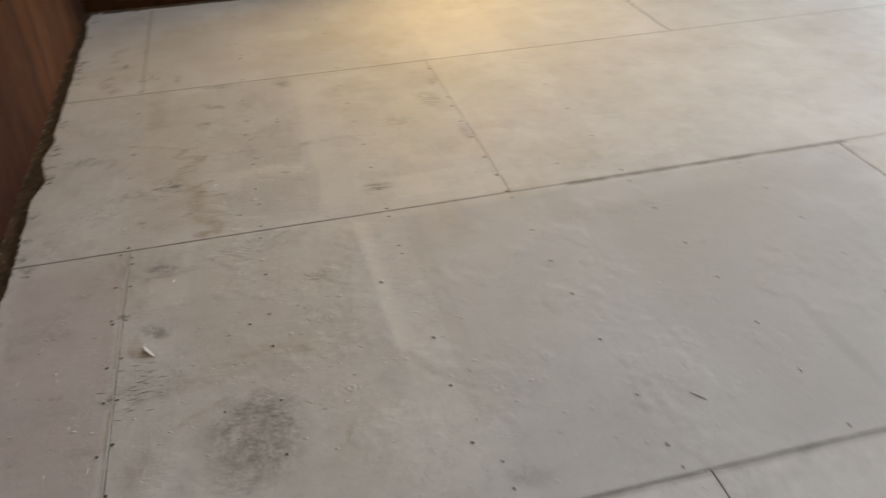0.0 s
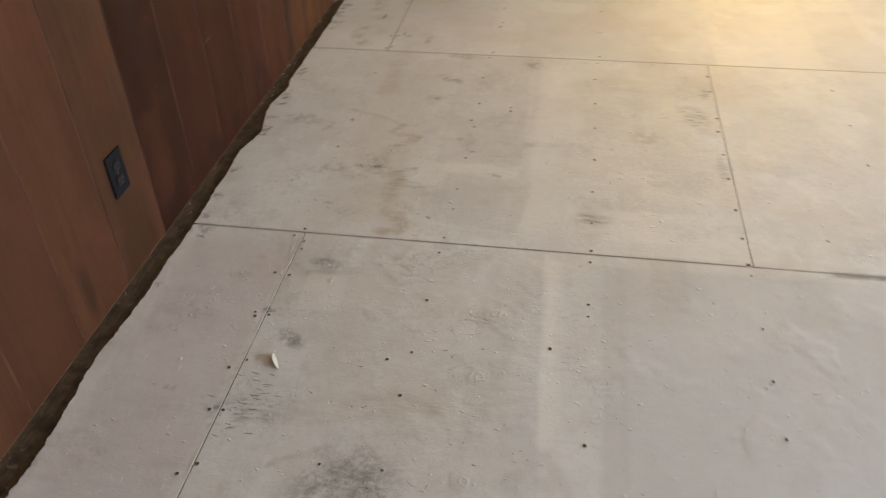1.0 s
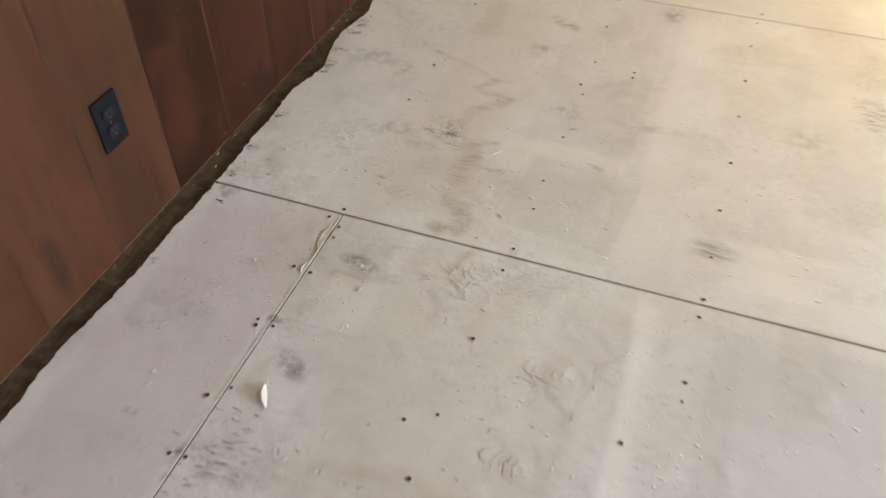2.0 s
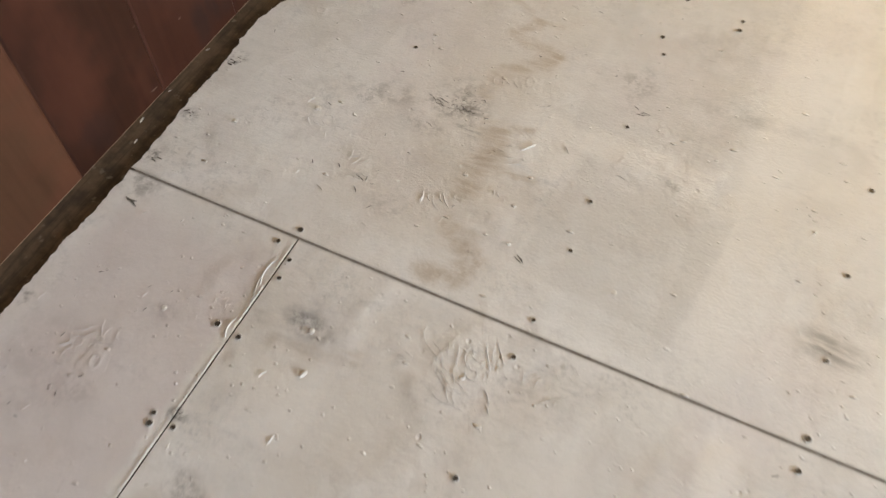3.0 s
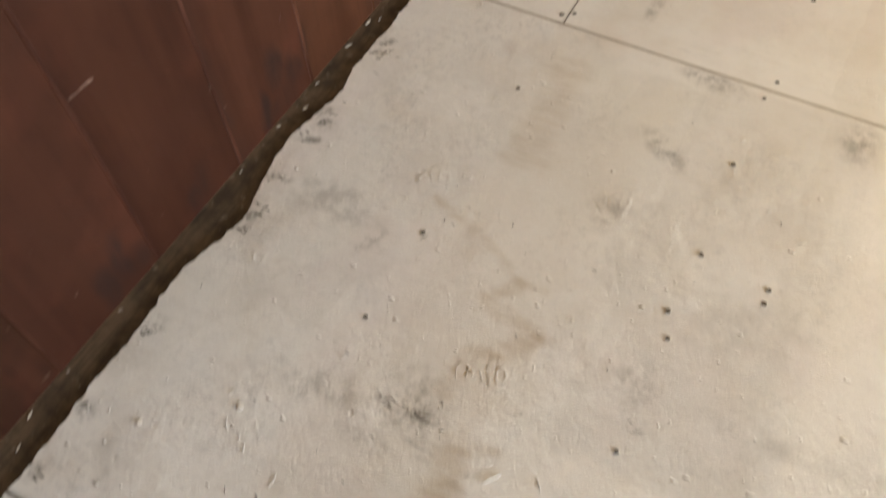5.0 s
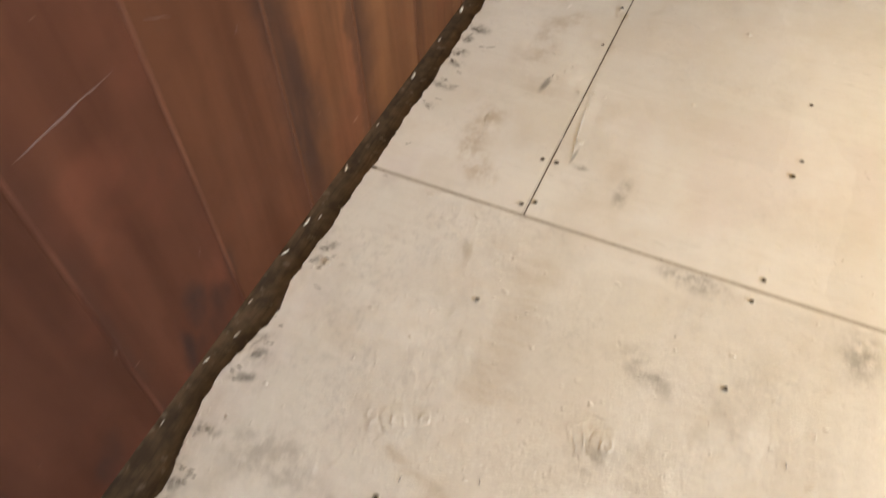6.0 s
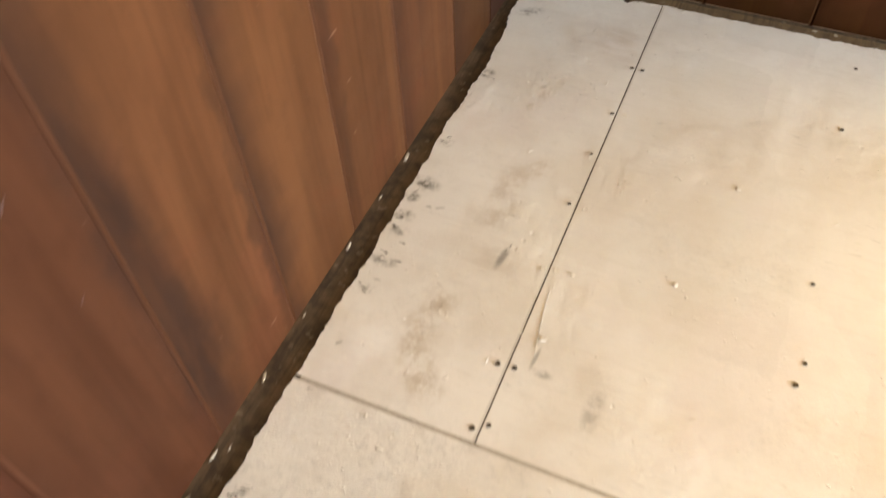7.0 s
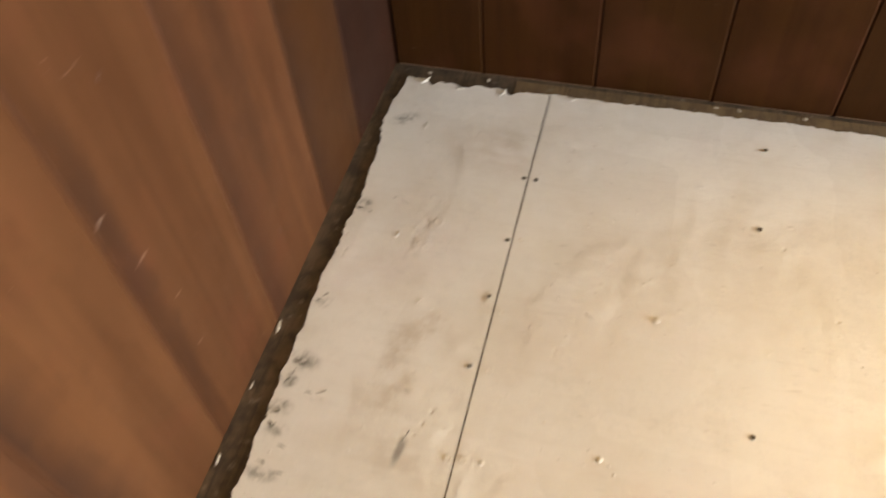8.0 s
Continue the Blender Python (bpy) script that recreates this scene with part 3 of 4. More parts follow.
def end_edge(x):
    lobes = 0.010 * abs(noise.noise((x * 14, 2.2, 0))) + 0.006 * abs(noise.noise((x * 37, 5.1, 0)))
    notch = 0.016 * math.exp(-((x + 0.115) / 0.012) ** 2) + 0.014 * math.exp(-((x + 0.285) / 0.010) ** 2) + 0.010 * math.exp(-((x + 0.215) / 0.018) ** 2)
    return EDGE_Y + 0.004 + wavy(x, 9.2, 0.006) - (lobes + notch) * (1.0 if x < 0.1 else 0.45)


def sheet(corners, ragged_left=False, ragged_end=False):
    """One plywood sheet from its four corners (near left, near right, far right, far left)."""
    (ax, ay), (bx, by), (cx, cy), (dx, dy) = corners
    rim = [(ax, ay), (bx, by)]
    if ragged_end:
        steps = max(4, int((cx - dx) / 0.006))
        rim += [(cx + (dx - cx) * i / steps, end_edge(cx + (dx - cx) * i / steps)) for i in range(steps + 1)]
    else:
        rim += [(cx, cy), (dx, dy)]
    if ragged_left:
        y0, y1 = rim[0][1], rim[-1][1]
        rim = rim[1:-1]
        steps = int((y1 - y0) / 0.005)
        rim += [(left_edge(y1 + (y0 - y1) * i / steps), y1 + (y0 - y1) * i / steps) for i in range(steps + 1)]
    bm = bmesh.new()
    top = bm.faces.new([bm.verts.new((x, y, 0.0)) for x, y in rim])
    inner = bmesh.ops.inset_region(bm, faces=[top], thickness=0.0009, depth=0.0007)
    outer = [e for e in bm.edges if e.is_boundary]
    low = bmesh.ops.extrude_edge_only(bm, edges=outer)["geom"]
    for v in low:
        if isinstance(v, bmesh.types.BMVert):
            v.co.z = -SHEET
        elif isinstance(v, bmesh.types.BMFace):
            v.material_index = 1
    row = sum((ay + dy) / 2 > y for y in ROW_Y)
    return link("plywood_sheet", bm, [PAINTS[row], CORE], floor)


G, GB = 0.0020, 0.0028      # half of the open joints
SHEETS = [
    sheet([(EDGE_X, -1.22 + G), (0.004 - 0.0010, -1.22 + G), (-0.0010, -G), (EDGE_X, -G)], True),
    sheet([(0.004 + 0.0010, -1.22 + G), (2.456, -1.22 + G), (2.452 - 0.0007, -G), (0.0010, -G)]),
    sheet([(2.4575, -1.22 + G), (RIGHT_X, -1.22 + G), (RIGHT_X, -G), (2.452 + 0.0007, -G)]),
    sheet([(EDGE_X, G), (1.217 - 0.0007, G), (1.212 - 0.0007, 1.22 - GB), (EDGE_X, 1.22 - GB)], True),
    sheet([(1.217 + 0.0007, G), (RIGHT_X, G), (RIGHT_X, 1.22 - GB), (1.212 + 0.0007, 1.22 - GB)]),
    sheet([(EDGE_X, 1.22 + GB), (-0.027 - 0.0011, 1.22 + GB), (-0.033 - 0.0011, EDGE_Y), (EDGE_X, EDGE_Y)], True, True),
    sheet([(-0.027 + 0.0011, 1.22 + GB), (2.42, 1.22 + GB), (2.42, EDGE_Y), (-0.033 + 0.0011, EDGE_Y)], False, True),
    sheet([(2.424, 1.22 + GB), (RIGHT_X, 1.22 + GB), (RIGHT_X, EDGE_Y), (2.424, EDGE_Y)]),
    sheet([(EDGE_X, -2.44 + G), (1.262 - 0.001, -2.44 + G), (1.262 - 0.001, -1.22 - G), (EDGE_X, -1.22 - G)], True),
    sheet([(1.262 + 0.001, -2.44 + G), (RIGHT_X, -2.44 + G), (RIGHT_X, -1.22 - G), (1.262 + 0.001, -1.22 - G)]),
    sheet([(EDGE_X, BACK_Y), (RIGHT_X, BACK_Y), (RIGHT_X, -2.44 - G), (EDGE_X, -2.44 - G)], True),
]

# dusty filler lying in the wide joints
FILL = raw_wood("dusty_joint_filler", (0.15, 0.132, 0.112), (0.22, 0.195, 0.165), (0.08, 0.07, 0.058))
PALEFILL = raw_wood("paint_clogged_joint", (0.36, 0.325, 0.275), (0.43, 0.385, 0.325), (0.27, 0.235, 0.19))
CLOG = raw_wood("grey_clogged_joint", (0.26, 0.235, 0.195), (0.31, 0.28, 0.235), (0.19, 0.165, 0.135))
bm = bmesh.new()
box(bm, (1.4501, -G + 0.0001, -SHEET), (RIGHT_X, G - 0.0001, 0.0004))
link("joint_filler", bm, CLOG, floor)
for y, x1, half, stuffing, top in ((0.0, 1.45, G, FILL, -0.0003), (1.22, RIGHT_X, GB, PALEFILL, 0.0002), (-1.22, RIGHT_X, G, FILL, -0.0008)):
    bm = bmesh.new()
    box(bm, (EDGE_X + 0.01, y - half + 0.0001, -SHEET), (x1, y + half - 0.0001, top))
    link("joint_filler", bm, stuffing, floor)

# bare tan strip at the foot of the end wall
bm = bmesh.new()
box(bm, (-0.11, EDGE_Y - 0.03, -0.010), (2.6, END_Y - 0.006, -0.0030), 0.0008)
tagged(link("trim_strip", bm, TANSTRIP, floor), "bare tan wooden strip at the foot of the wall")


# ---- walls ----
def plank_mesh(w, h):
    """A board as wide as w, face towards -y, with chamfered long edges and foot."""
    c, d, t = 0.0042, 0.0026, 0.012
    bm = bmesh.new()
    prof = [(-w / 2, t), (-w / 2, d), (-w / 2 + c, 0), (w / 2 - c, 0), (w / 2, d), (w / 2, t)]
    rows = []
    for z, k in ((-0.0037, 0.0040), (0.0022, 0.0), (h, 0.0)):
        rows.append([bm.verts.new((x, max(y, k) if y < t else y, z)) for x, y in prof])
    for lo, hi in zip(rows, rows[1:]):
        for i in range(len(prof) - 1):
            bm.faces.new((lo[i], lo[i + 1], hi[i + 1], hi[i])).material_index = 2 if i == 2 and lo is rows[0] else int(i == 1)
    bm.faces.new(rows[0])
    bm.faces.new(rows[-1][::-1])
    bmesh.ops.recalc_face_normals(bm, faces=bm.faces)
    me = bpy.data.meshes.new("plank")
    bm.to_mesh(me)
    bm.free()
    me.materials.append(WOOD)
    # one chamfer carries its highlight as a paler colour
    me.materials.append(LIT_EDGE)
    me.materials.append(FOOT)
    return me


RED, BROWN, ORANGE = (0.043, 0.0150, 0.0080), (0.058, 0.0235, 0.0116), (0.069, 0.0275, 0.0120)
DARK, MID, GREYED = (0.042, 0.0152, 0.0070), (0.066, 0.0268, 0.0115), (0.046, 0.0205, 0.0102)
# SHADE and SHADE_RED: end wall boards with its shade mixed into their colour
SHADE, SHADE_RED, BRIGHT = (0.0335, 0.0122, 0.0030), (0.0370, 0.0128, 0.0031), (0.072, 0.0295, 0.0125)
RUST, DEEP, UMBER, DARKEST = (0.050, 0.0184, 0.0090), (0.034, 0.0118, 0.0064), (0.048, 0.0190, 0.0070), (0.0245, 0.0090, 0.0047)


def plank_row(wall, cuts, tones, place, turn, gap=None):
    """Boards side by side; a gap (from, to, sill, head) leaves an opening in the row."""
    for i, (a, b) in enumerate(zip(cuts, cuts[1:])):
        inside = gap is not None and a > gap[0] - 0.01 and b < gap[1] + 0.01
        for z, h in ((0, gap[2]), (gap[3], TOP - gap[3])) if inside else ((0, TOP),):
            ob = new("plank", plank_mesh(b - a, h))
            ob.parent = wall
            ob.matrix_basis = place((a + b) / 2) @ pose(0, 0, z, 0, 0, turn)
            ob.color = (*tones[i % len(tones)], 1)


def wall_slab(name, lo, hi, label, hole=None, axis=1):
    """A wall's backing that runs along the axis; a hole is a pair of corners cut right through."""
    bm = bmesh.new()
    if hole is None:
        box(bm, lo, hi)
    else:
        (la, lz), (ha, hz) = hole
        for a, b, z0, z1 in ((lo[axis], la, lo[2], hi[2]), (ha, hi[axis], lo[2], hi[2]), (la, ha, lo[2], lz), (la, ha, hz, hi[2])):
            p, q = [*lo[:2], z0], [*hi[:2], z1]
            p[axis], q[axis] = a, b
            box(bm, p, q)
    return tagged(link(name, bm, CORE), label, "wall", kind="structure")


def wall_x(y):
    """Face of the west wall, which runs slightly out of line with the sheets."""
    return WALL_X + WALL_LEAN * y


bm = bmesh.new()
for z in (-0.05, TOP):
    for y in (BACK_Y - 0.1, END_Y + 0.1):
        for x in (-0.11, -0.012):
            bm.verts.new((wall_x(y) + x, y, z))
bmesh.ops.convex_hull(bm, input=bm.verts)
wall_west = tagged(link("wall_west", bm, CORE), "wall of reddish brown stained wood boards with grooves", "wall", kind="structure")
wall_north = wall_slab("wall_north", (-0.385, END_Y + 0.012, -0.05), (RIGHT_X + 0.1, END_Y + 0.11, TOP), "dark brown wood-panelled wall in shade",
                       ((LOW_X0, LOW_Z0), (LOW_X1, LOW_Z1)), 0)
wall_south = wall_slab("wall_south", (-0.46, BACK_Y - 0.11, -0.05), (RIGHT_X + 0.1, BACK_Y - 0.012, TOP), "plain dark wood wall")
wall_east = wall_slab("wall_east", (RIGHT_X, BACK_Y - 0.012, -0.05), (RIGHT_X + 0.11, END_Y + 0.012, TOP), "plain dark wood wall with a window",
                      ((WIN_Y0, WIN_Z0), (WIN_Y1, WIN_Z1)))

west_cuts = [BACK_Y] + [-0.957 - 0.2275 * k for k in range(10, -1, -1)] + [-0.730, -0.502, -0.275, -0.050, 0.175, 0.405, 0.632, 0.860, 1.086, 1.309, 1.525, 1.745, 1.990, 2.190, END_Y]
# the last board before the end wall takes the darkest tone
west_tones = [MID, BROWN, RED, MID, BROWN, DARK, MID, BROWN, RED, MID, BROWN, BROWN, BROWN, BROWN, GREYED, DARKEST, DEEP, DEEP, RED, RUST, ORANGE, BRIGHT, MID, ORANGE, UMBER, DARKEST]
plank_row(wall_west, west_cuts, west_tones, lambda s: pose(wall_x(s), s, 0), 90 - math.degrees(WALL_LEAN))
# north boards take the tones darkened for shade
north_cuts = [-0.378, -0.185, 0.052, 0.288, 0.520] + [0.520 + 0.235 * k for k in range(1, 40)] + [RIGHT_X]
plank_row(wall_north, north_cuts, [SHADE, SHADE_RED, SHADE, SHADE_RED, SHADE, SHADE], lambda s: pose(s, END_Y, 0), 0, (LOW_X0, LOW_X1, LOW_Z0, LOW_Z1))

bm = bmesh.new()
box(bm, (-0.6, BACK_Y - 0.1, TOP), (RIGHT_X + 0.1, END_Y + 0.1, TOP + 0.08))
tagged(link("ceiling", bm, PLASTER), "plain white painted ceiling", "ceiling", kind="structure")

# the two windows that let the light in
def window(name, m, w, h, label):
    """Four framing boards round an opening, at a pose whose x runs through the wall."""
    win = tagged(empty(name), label, "window", kind="structure")
    win.matrix_world = m
    hw = w / 2
    for a, b in (((-0.03, -hw, 0), (0.03, -hw + 0.05, h)), ((-0.03, hw - 0.05, 0), (0.03, hw, h)),
                 ((-0.03, -hw + 0.05, 0), (0.03, hw - 0.05, 0.05)), ((-0.03, -hw + 0.05, h - 0.05), (0.03, hw - 0.05, h))):
        bm = bmesh.new()
        box(bm, a, b, 0.004)
        link("window_frame", bm, FRAMEPAINT, win)


window("window_1", pose(RIGHT_X + 0.07, WIN_MID, WIN_Z0), WIN_Y1 - WIN_Y0, WIN_Z1 - WIN_Z0, "white-framed window in the wood wall")
window("window_2", pose(LOW_MID, END_Y + 0.075, LOW_Z0, 0, 0, 90), LOW_X1 - LOW_X0, LOW_Z1 - LOW_Z0, "low white-framed window in the dark panelled wall")

# ---- wall outlet ----
outlet = tagged(empty("wall_outlet", (wall_x(-0.187), -0.187, 0.287)), "black plastic duplex outlet with cover plate on the brown panelled wall", "outlet")
bm = bmesh.new()
box(bm, (0.0, -0.036, -0.0575), (0.0055, 0.036, 0.0575), 0.0022)
link("cover_plate", bm, PLATE, outlet)
for dz in (0.0195, -0.0195):
    bm = bmesh.new()
    cyl(bm, 0.0172, 0.0168, 0.0, 0.0025, 24)
    bmesh.ops.rotate(bm, verts=bm.verts, matrix=Matrix.Rotation(radians(90), 3, "Y"))
    for v in bm.verts:
        v.co.z = max(-0.0135, min(0.0135, v.co.z)) + dz
        v.co.x += 0.0055
    face = link("receptacle", bm, FACE, outlet)
    for dy, hgt in ((-0.0062, 0.0085), (0.0062, 0.007)):
        bm = bmesh.new()
        box(bm, (0.0081, dy - 0.0012, dz + 0.0035 - hgt / 2), (0.0088, dy + 0.0012, dz + 0.0035 + hgt / 2))
        link("slot", bm, SLOT, face)
    bm = bmesh.new()
    cyl(bm, 0.0026, 0.0026, 0.0, 0.0007, 12)
    bmesh.ops.rotate(bm, verts=bm.verts, matrix=Matrix.Rotation(radians(90), 3, "Y"))
    bmesh.ops.translate(bm, verts=bm.verts, vec=(0.0081, 0, dz - 0.0075))
    link("ground_hole", bm, SLOT, face)
bm = bmesh.new()
cyl(bm, 0.0034, 0.0026, 0.0, 0.0012, 14)
bmesh.ops.rotate(bm, verts=bm.verts, matrix=Matrix.Rotation(radians(90), 3, "Y"))
bmesh.ops.translate(bm, verts=bm.verts, vec=(0.0055, 0, 0))
link("plate_screw", bm, SLOT, outlet, "small grey metal screw")

# ---- screws in the sheets ----
def screw_mesh(seed, filled=False):
    """A sunk screw head in its ragged countersink, a lip of paint round it."""
    rnd = random.Random(seed)
    bm = bmesh.new()
    seg = 12
    lip, inner, head = [], [], []
    for i in range(seg):
        a = 2 * math.pi * i / seg
        j = 1 + 0.22 * (rnd.random() - 0.5)
        for ring, r, z in ((lip, 0.0056 * j, 0.0008), (inner, 0.0042 * j, 0.0014), (head, 0.0030, 0.00095)):
            ring.append(bm.verts.new((r * math.cos(a), r * math.sin(a), z)))
    mid = bm.verts.new((0, 0, 0.00085))
    for i in range(seg):
        k = (i + 1) % seg
        bm.faces.new((lip[i], lip[k], inner[k], inner[i])).material_index = 1
        bm.faces.new((inner[i], inner[k], head[k], head[i]))
        bm.faces.new((head[i], head[k], mid))
    me = bpy.data.meshes.new("screw")
    bmesh.ops.recalc_face_normals(bm, faces=bm.faces)
    bm.to_mesh(me)
    bm.free()
    me.materials.append(NIB if filled else SCREW)
    me.materials.append(NIB if filled else LIP)
    return me


SCREW_MESHES = [screw_mesh(s) for s in range(6)]
FILLED_MESHES = [screw_mesh(s, True) for s in range(10, 13)]
turns = random.Random(4)


def screws(parent, x, ys, lean=0.0, meshes=SCREW_MESHES, wide=1.0):
    """A row of screws along a joist at x, one for each y."""
    for y in ys:
        ob = new("screw", turns.choice(meshes))
        ob.parent = parent
        ob.matrix_basis = pose(x + lean * y + turns.uniform(-0.003, 0.003), y, 0, 0, 0, turns.uniform(0, 360)) @ Matrix.Diagonal((*[wide * turns.uniform(0.80, 1.15)] * 2, 1, 1))


screws(SHEETS[0], -0.026, (-0.019, -0.185, -0.340, -0.355, -0.532))
screws(SHEETS[0], -0.019, (-0.659, -0.830))
screws(SHEETS[1], 0.010, (-0.042, -0.077, -0.190, -0.346, -0.503, -0.656, -0.801, -0.947, -1.11))
screws(SHEETS[1], 0.390, (-0.045, -0.241, -0.427, -0.562, -0.764, -0.935))
screws(SHEETS[1], 0.795, (-0.035, -0.205, -0.249, -0.645, -0.826, -1.013))
screws(SHEETS[1], 1.206, (-0.038, -0.238, -0.409, -0.571, -0.768, -0.975, -1.134, -1.20))
screws(SHEETS[1], 1.622, (-0.047, -0.230, -0.434, -0.613, -0.819, -1.007, -1.19))
screws(SHEETS[1], 2.03, (-0.04, -0.22, -0.41, -0.61, -0.80, -0.99, -1.18))
screws(SHEETS[1], 0.334, (-0.457,))
screws(SHEETS[1], 0.258, (-0.767,))
screws(SHEETS[1], 0.707, (-0.372,))
screws(SHEETS[1], 0.840, (-1.081, -1.157))
screws(SHEETS[3], -0.028, (0.469, 0.650, 1.019))
screws(SHEETS[3], -0.006, (0.015,))
screws(SHEETS[3], 0.396, (0.024, 0.163, 0.267, 0.447, 0.648, 0.815))
screws(SHEETS[3], 0.384, (0.693, 1.019, 1.195))
screws(SHEETS[3], 0.506, (0.772, 0.799))
screws(SHEETS[3], 0.799, (0.015, 0.143, 0.301, 0.484, 0.686, 0.86, 1.05, 1.19))
screws(SHEETS[3], 1.202, (0.005, 0.121, 0.257, 0.422, 0.563, 0.708, 0.799, 0.996, 1.116), wide=1.35)
screws(SHEETS[4], 1.430, (0.138,))
screws(SHEETS[4], 1.63, (0.03, 0.30, 0.55, 0.80, 1.05))
screws(SHEETS[5], -0.041, (1.243, 1.363, 1.869, 1.995, 2.148))
screws(SHEETS[5], -0.041, (1.569,), 0, FILLED_MESHES)
screws(SHEETS[5], -0.029 - 0.012, (1.730,))
screws(SHEETS[6], -0.016, (1.257, 1.365, 2.148))
screws(SHEETS[6], -0.014, (1.574, 1.728, 1.842, 2.000), 0, FILLED_MESHES)
screws(SHEETS[6], 0.394, (1.245, 1.500, 1.706, 2.110, 2.310))
screws(SHEETS[6], 0.406, (1.545,))
screws(SHEETS[6], 0.81, (1.25, 1.48, 1.71, 1.93, 2.14, 2.30))

# ---- crumbs, chips and marks ----
tone = random.Random(11)


def crumb(at, size, name="paint_crumb", label="small white crumb of dried paint on the floor", group="paint crumbs", mat=None, flat=0.5, long=1.0, turn=None, slim=1.0):
    """A small ragged lump, resting on what lies below it."""
    bm = bmesh.new()
    bmesh.ops.create_icosphere(bm, subdivisions=2, radius=0.5)
    for v in bm.verts:
        k = 1 + 0.5 * noise.noise(v.co * 3.0 + Vector((at[0] * 50, at[1] * 50, 0)))
        v.co = Vector((v.co.x * k * long, v.co.y * k * slim, max(v.co.z * k * flat, -0.16 * flat))) * size
    lowest = min(v.co.z for v in bm.verts)
    for v in bm.verts:
        v.co.z -= lowest
    ob = link(name, bm, mat or NIB)
    ob.location = (at[0], at[1], at[2] if len(at) > 2 else 0.0007)
    ob.rotation_euler = (0, 0, radians(tone.uniform(0, 360) if turn is None else turn))
    return tagged(ob, label, "debris", group)


# raised nibs in the paint
for x, y, s in ((-0.235, 0.166, 0.011), (-0.118, 0.256, 0.012), (-0.117, -0.197, 0.009), (0.485, 0.120, 0.009), (0.258, 0.610, 0.006), (0.105, -0.135, 0.010),
                (0.008, 1.434, 0.013), (-0.030, 1.430, 0.006), (0.012, 1.575, 0.008), (-0.045, 1.86, 0.007), (-0.300, 0.985, 0.012), (0.180, 1.62, 0.010),
                (-0.150, -0.520, 0.010), (-0.090, 0.700, 0.005), (0.090, 1.66, 0.006), (-0.20, 1.20, 0.007), (0.236, 1.880, 0.011)):
    crumb((x, y), s, "paint_nib", "raised nib of dried white paint on the painted sheet", "paint nibs", flat=0.26)

# the split sliver of wood that stands off the sheet
bm = bmesh.new()
flake = [[bm.verts.new((0.029 * u, w * 0.0055 * (1 - u * u) + 0.002 * u * u, 0.0008 + lift * (1 - u * u))) for u in (-1, -0.6, -0.2, 0.2, 0.6, 1)]
         for w, lift in ((0.9, 0.0), (0.0, 0.0035), (-1, 0.0065))]
for lo, hi in zip(flake, flake[1:]):
    for i in range(5):
        bm.faces.new((lo[i], lo[i + 1], hi[i + 1], hi[i]))
bmesh.ops.remove_doubles(bm, verts=bm.verts, dist=0.0002)
split = tagged(link("wood_splinter", bm, NIB), "pale split flake of wood standing off the painted sheet", "debris", "splinters")
thick = split.modifiers.new("thickness", "SOLIDIFY")
thick.thickness = 0.0008
split.matrix_world = pose(0.076, -0.498, 0.0007, 0, 0, -60)
crumb((0.258, 0.332), 0.006, "wood_splinter", "thin pale splinter of wood on the floor", "splinters", flat=0.6, long=5.5, turn=50, slim=0.6)
crumb((0.13, -0.20), 0.006, "wood_splinter", "thin pale splinter of wood on the floor", "splinters", flat=0.5, long=2.6, turn=70)
crumb((1.345, -1.020), 0.0030, "loose_nail", "thin dark steel nail lying on the painted floor", "nails", mat=STEEL, flat=0.8, long=12, turn=-52)
# debris in the bare strip along the wall
for y, size, off in ((-0.31, 0.003, 0.004), (0.055, 0.005, 0.026), (0.10, 0.006, 0.004), (0.18, 0.003, 0.005), (0.30, 0.004, 0.004), (0.62, 0.004, 0.006), (0.74, 0.005, 0.004), (0.80, 0.006, 0.022),
                     (0.865, 0.005, 0.006), (0.98, 0.007, 0.005), (1.055, 0.009, 0.004), (1.075, 0.005, 0.020), (1.20, 0.009, 0.004), (1.33, 0.005, 0.004), (1.49, 0.010, 0.004), (1.62, 0.006, 0.004),
                     (1.735, 0.011, 0.004)):
    crumb((wall_x(y) + off, y, -SHEET), size, "plaster_chip", "pale chip of plaster in the dark gap beside the wall", "plaster chips", mat=CHIP, flat=0.55, long=2.2, turn=90 + tone.uniform(-25, 25), slim=0.55)
for x in (-0.30, -0.17, 0.30, 0.47, 0.345):
    crumb((x, END_Y - 0.014, -SHEET if x < 0 else -0.003), 0.007, "plaster_chip", "pale chip of plaster at the foot of the panelled wall", "plaster chips", mat=CHIP, flat=0.5, long=1.6)


# curled flakes of paint along the ragged end of the sheets
for x, size, turn in ((-0.300, 0.016, 60), (-0.222, 0.011, 20), (-0.128, 0.012, 75), (-0.055, 0.008, 10), (0.020, 0.009, 40), (0.13, 0.007, 0), (0.26, 0.008, 25)):
    crumb((x, end_edge(x) - 0.006), size, "paint_flake", "curled pale paint flake at the ragged end of a sheet", "paint flakes", flat=0.30, long=1.5, turn=turn, slim=0.45)


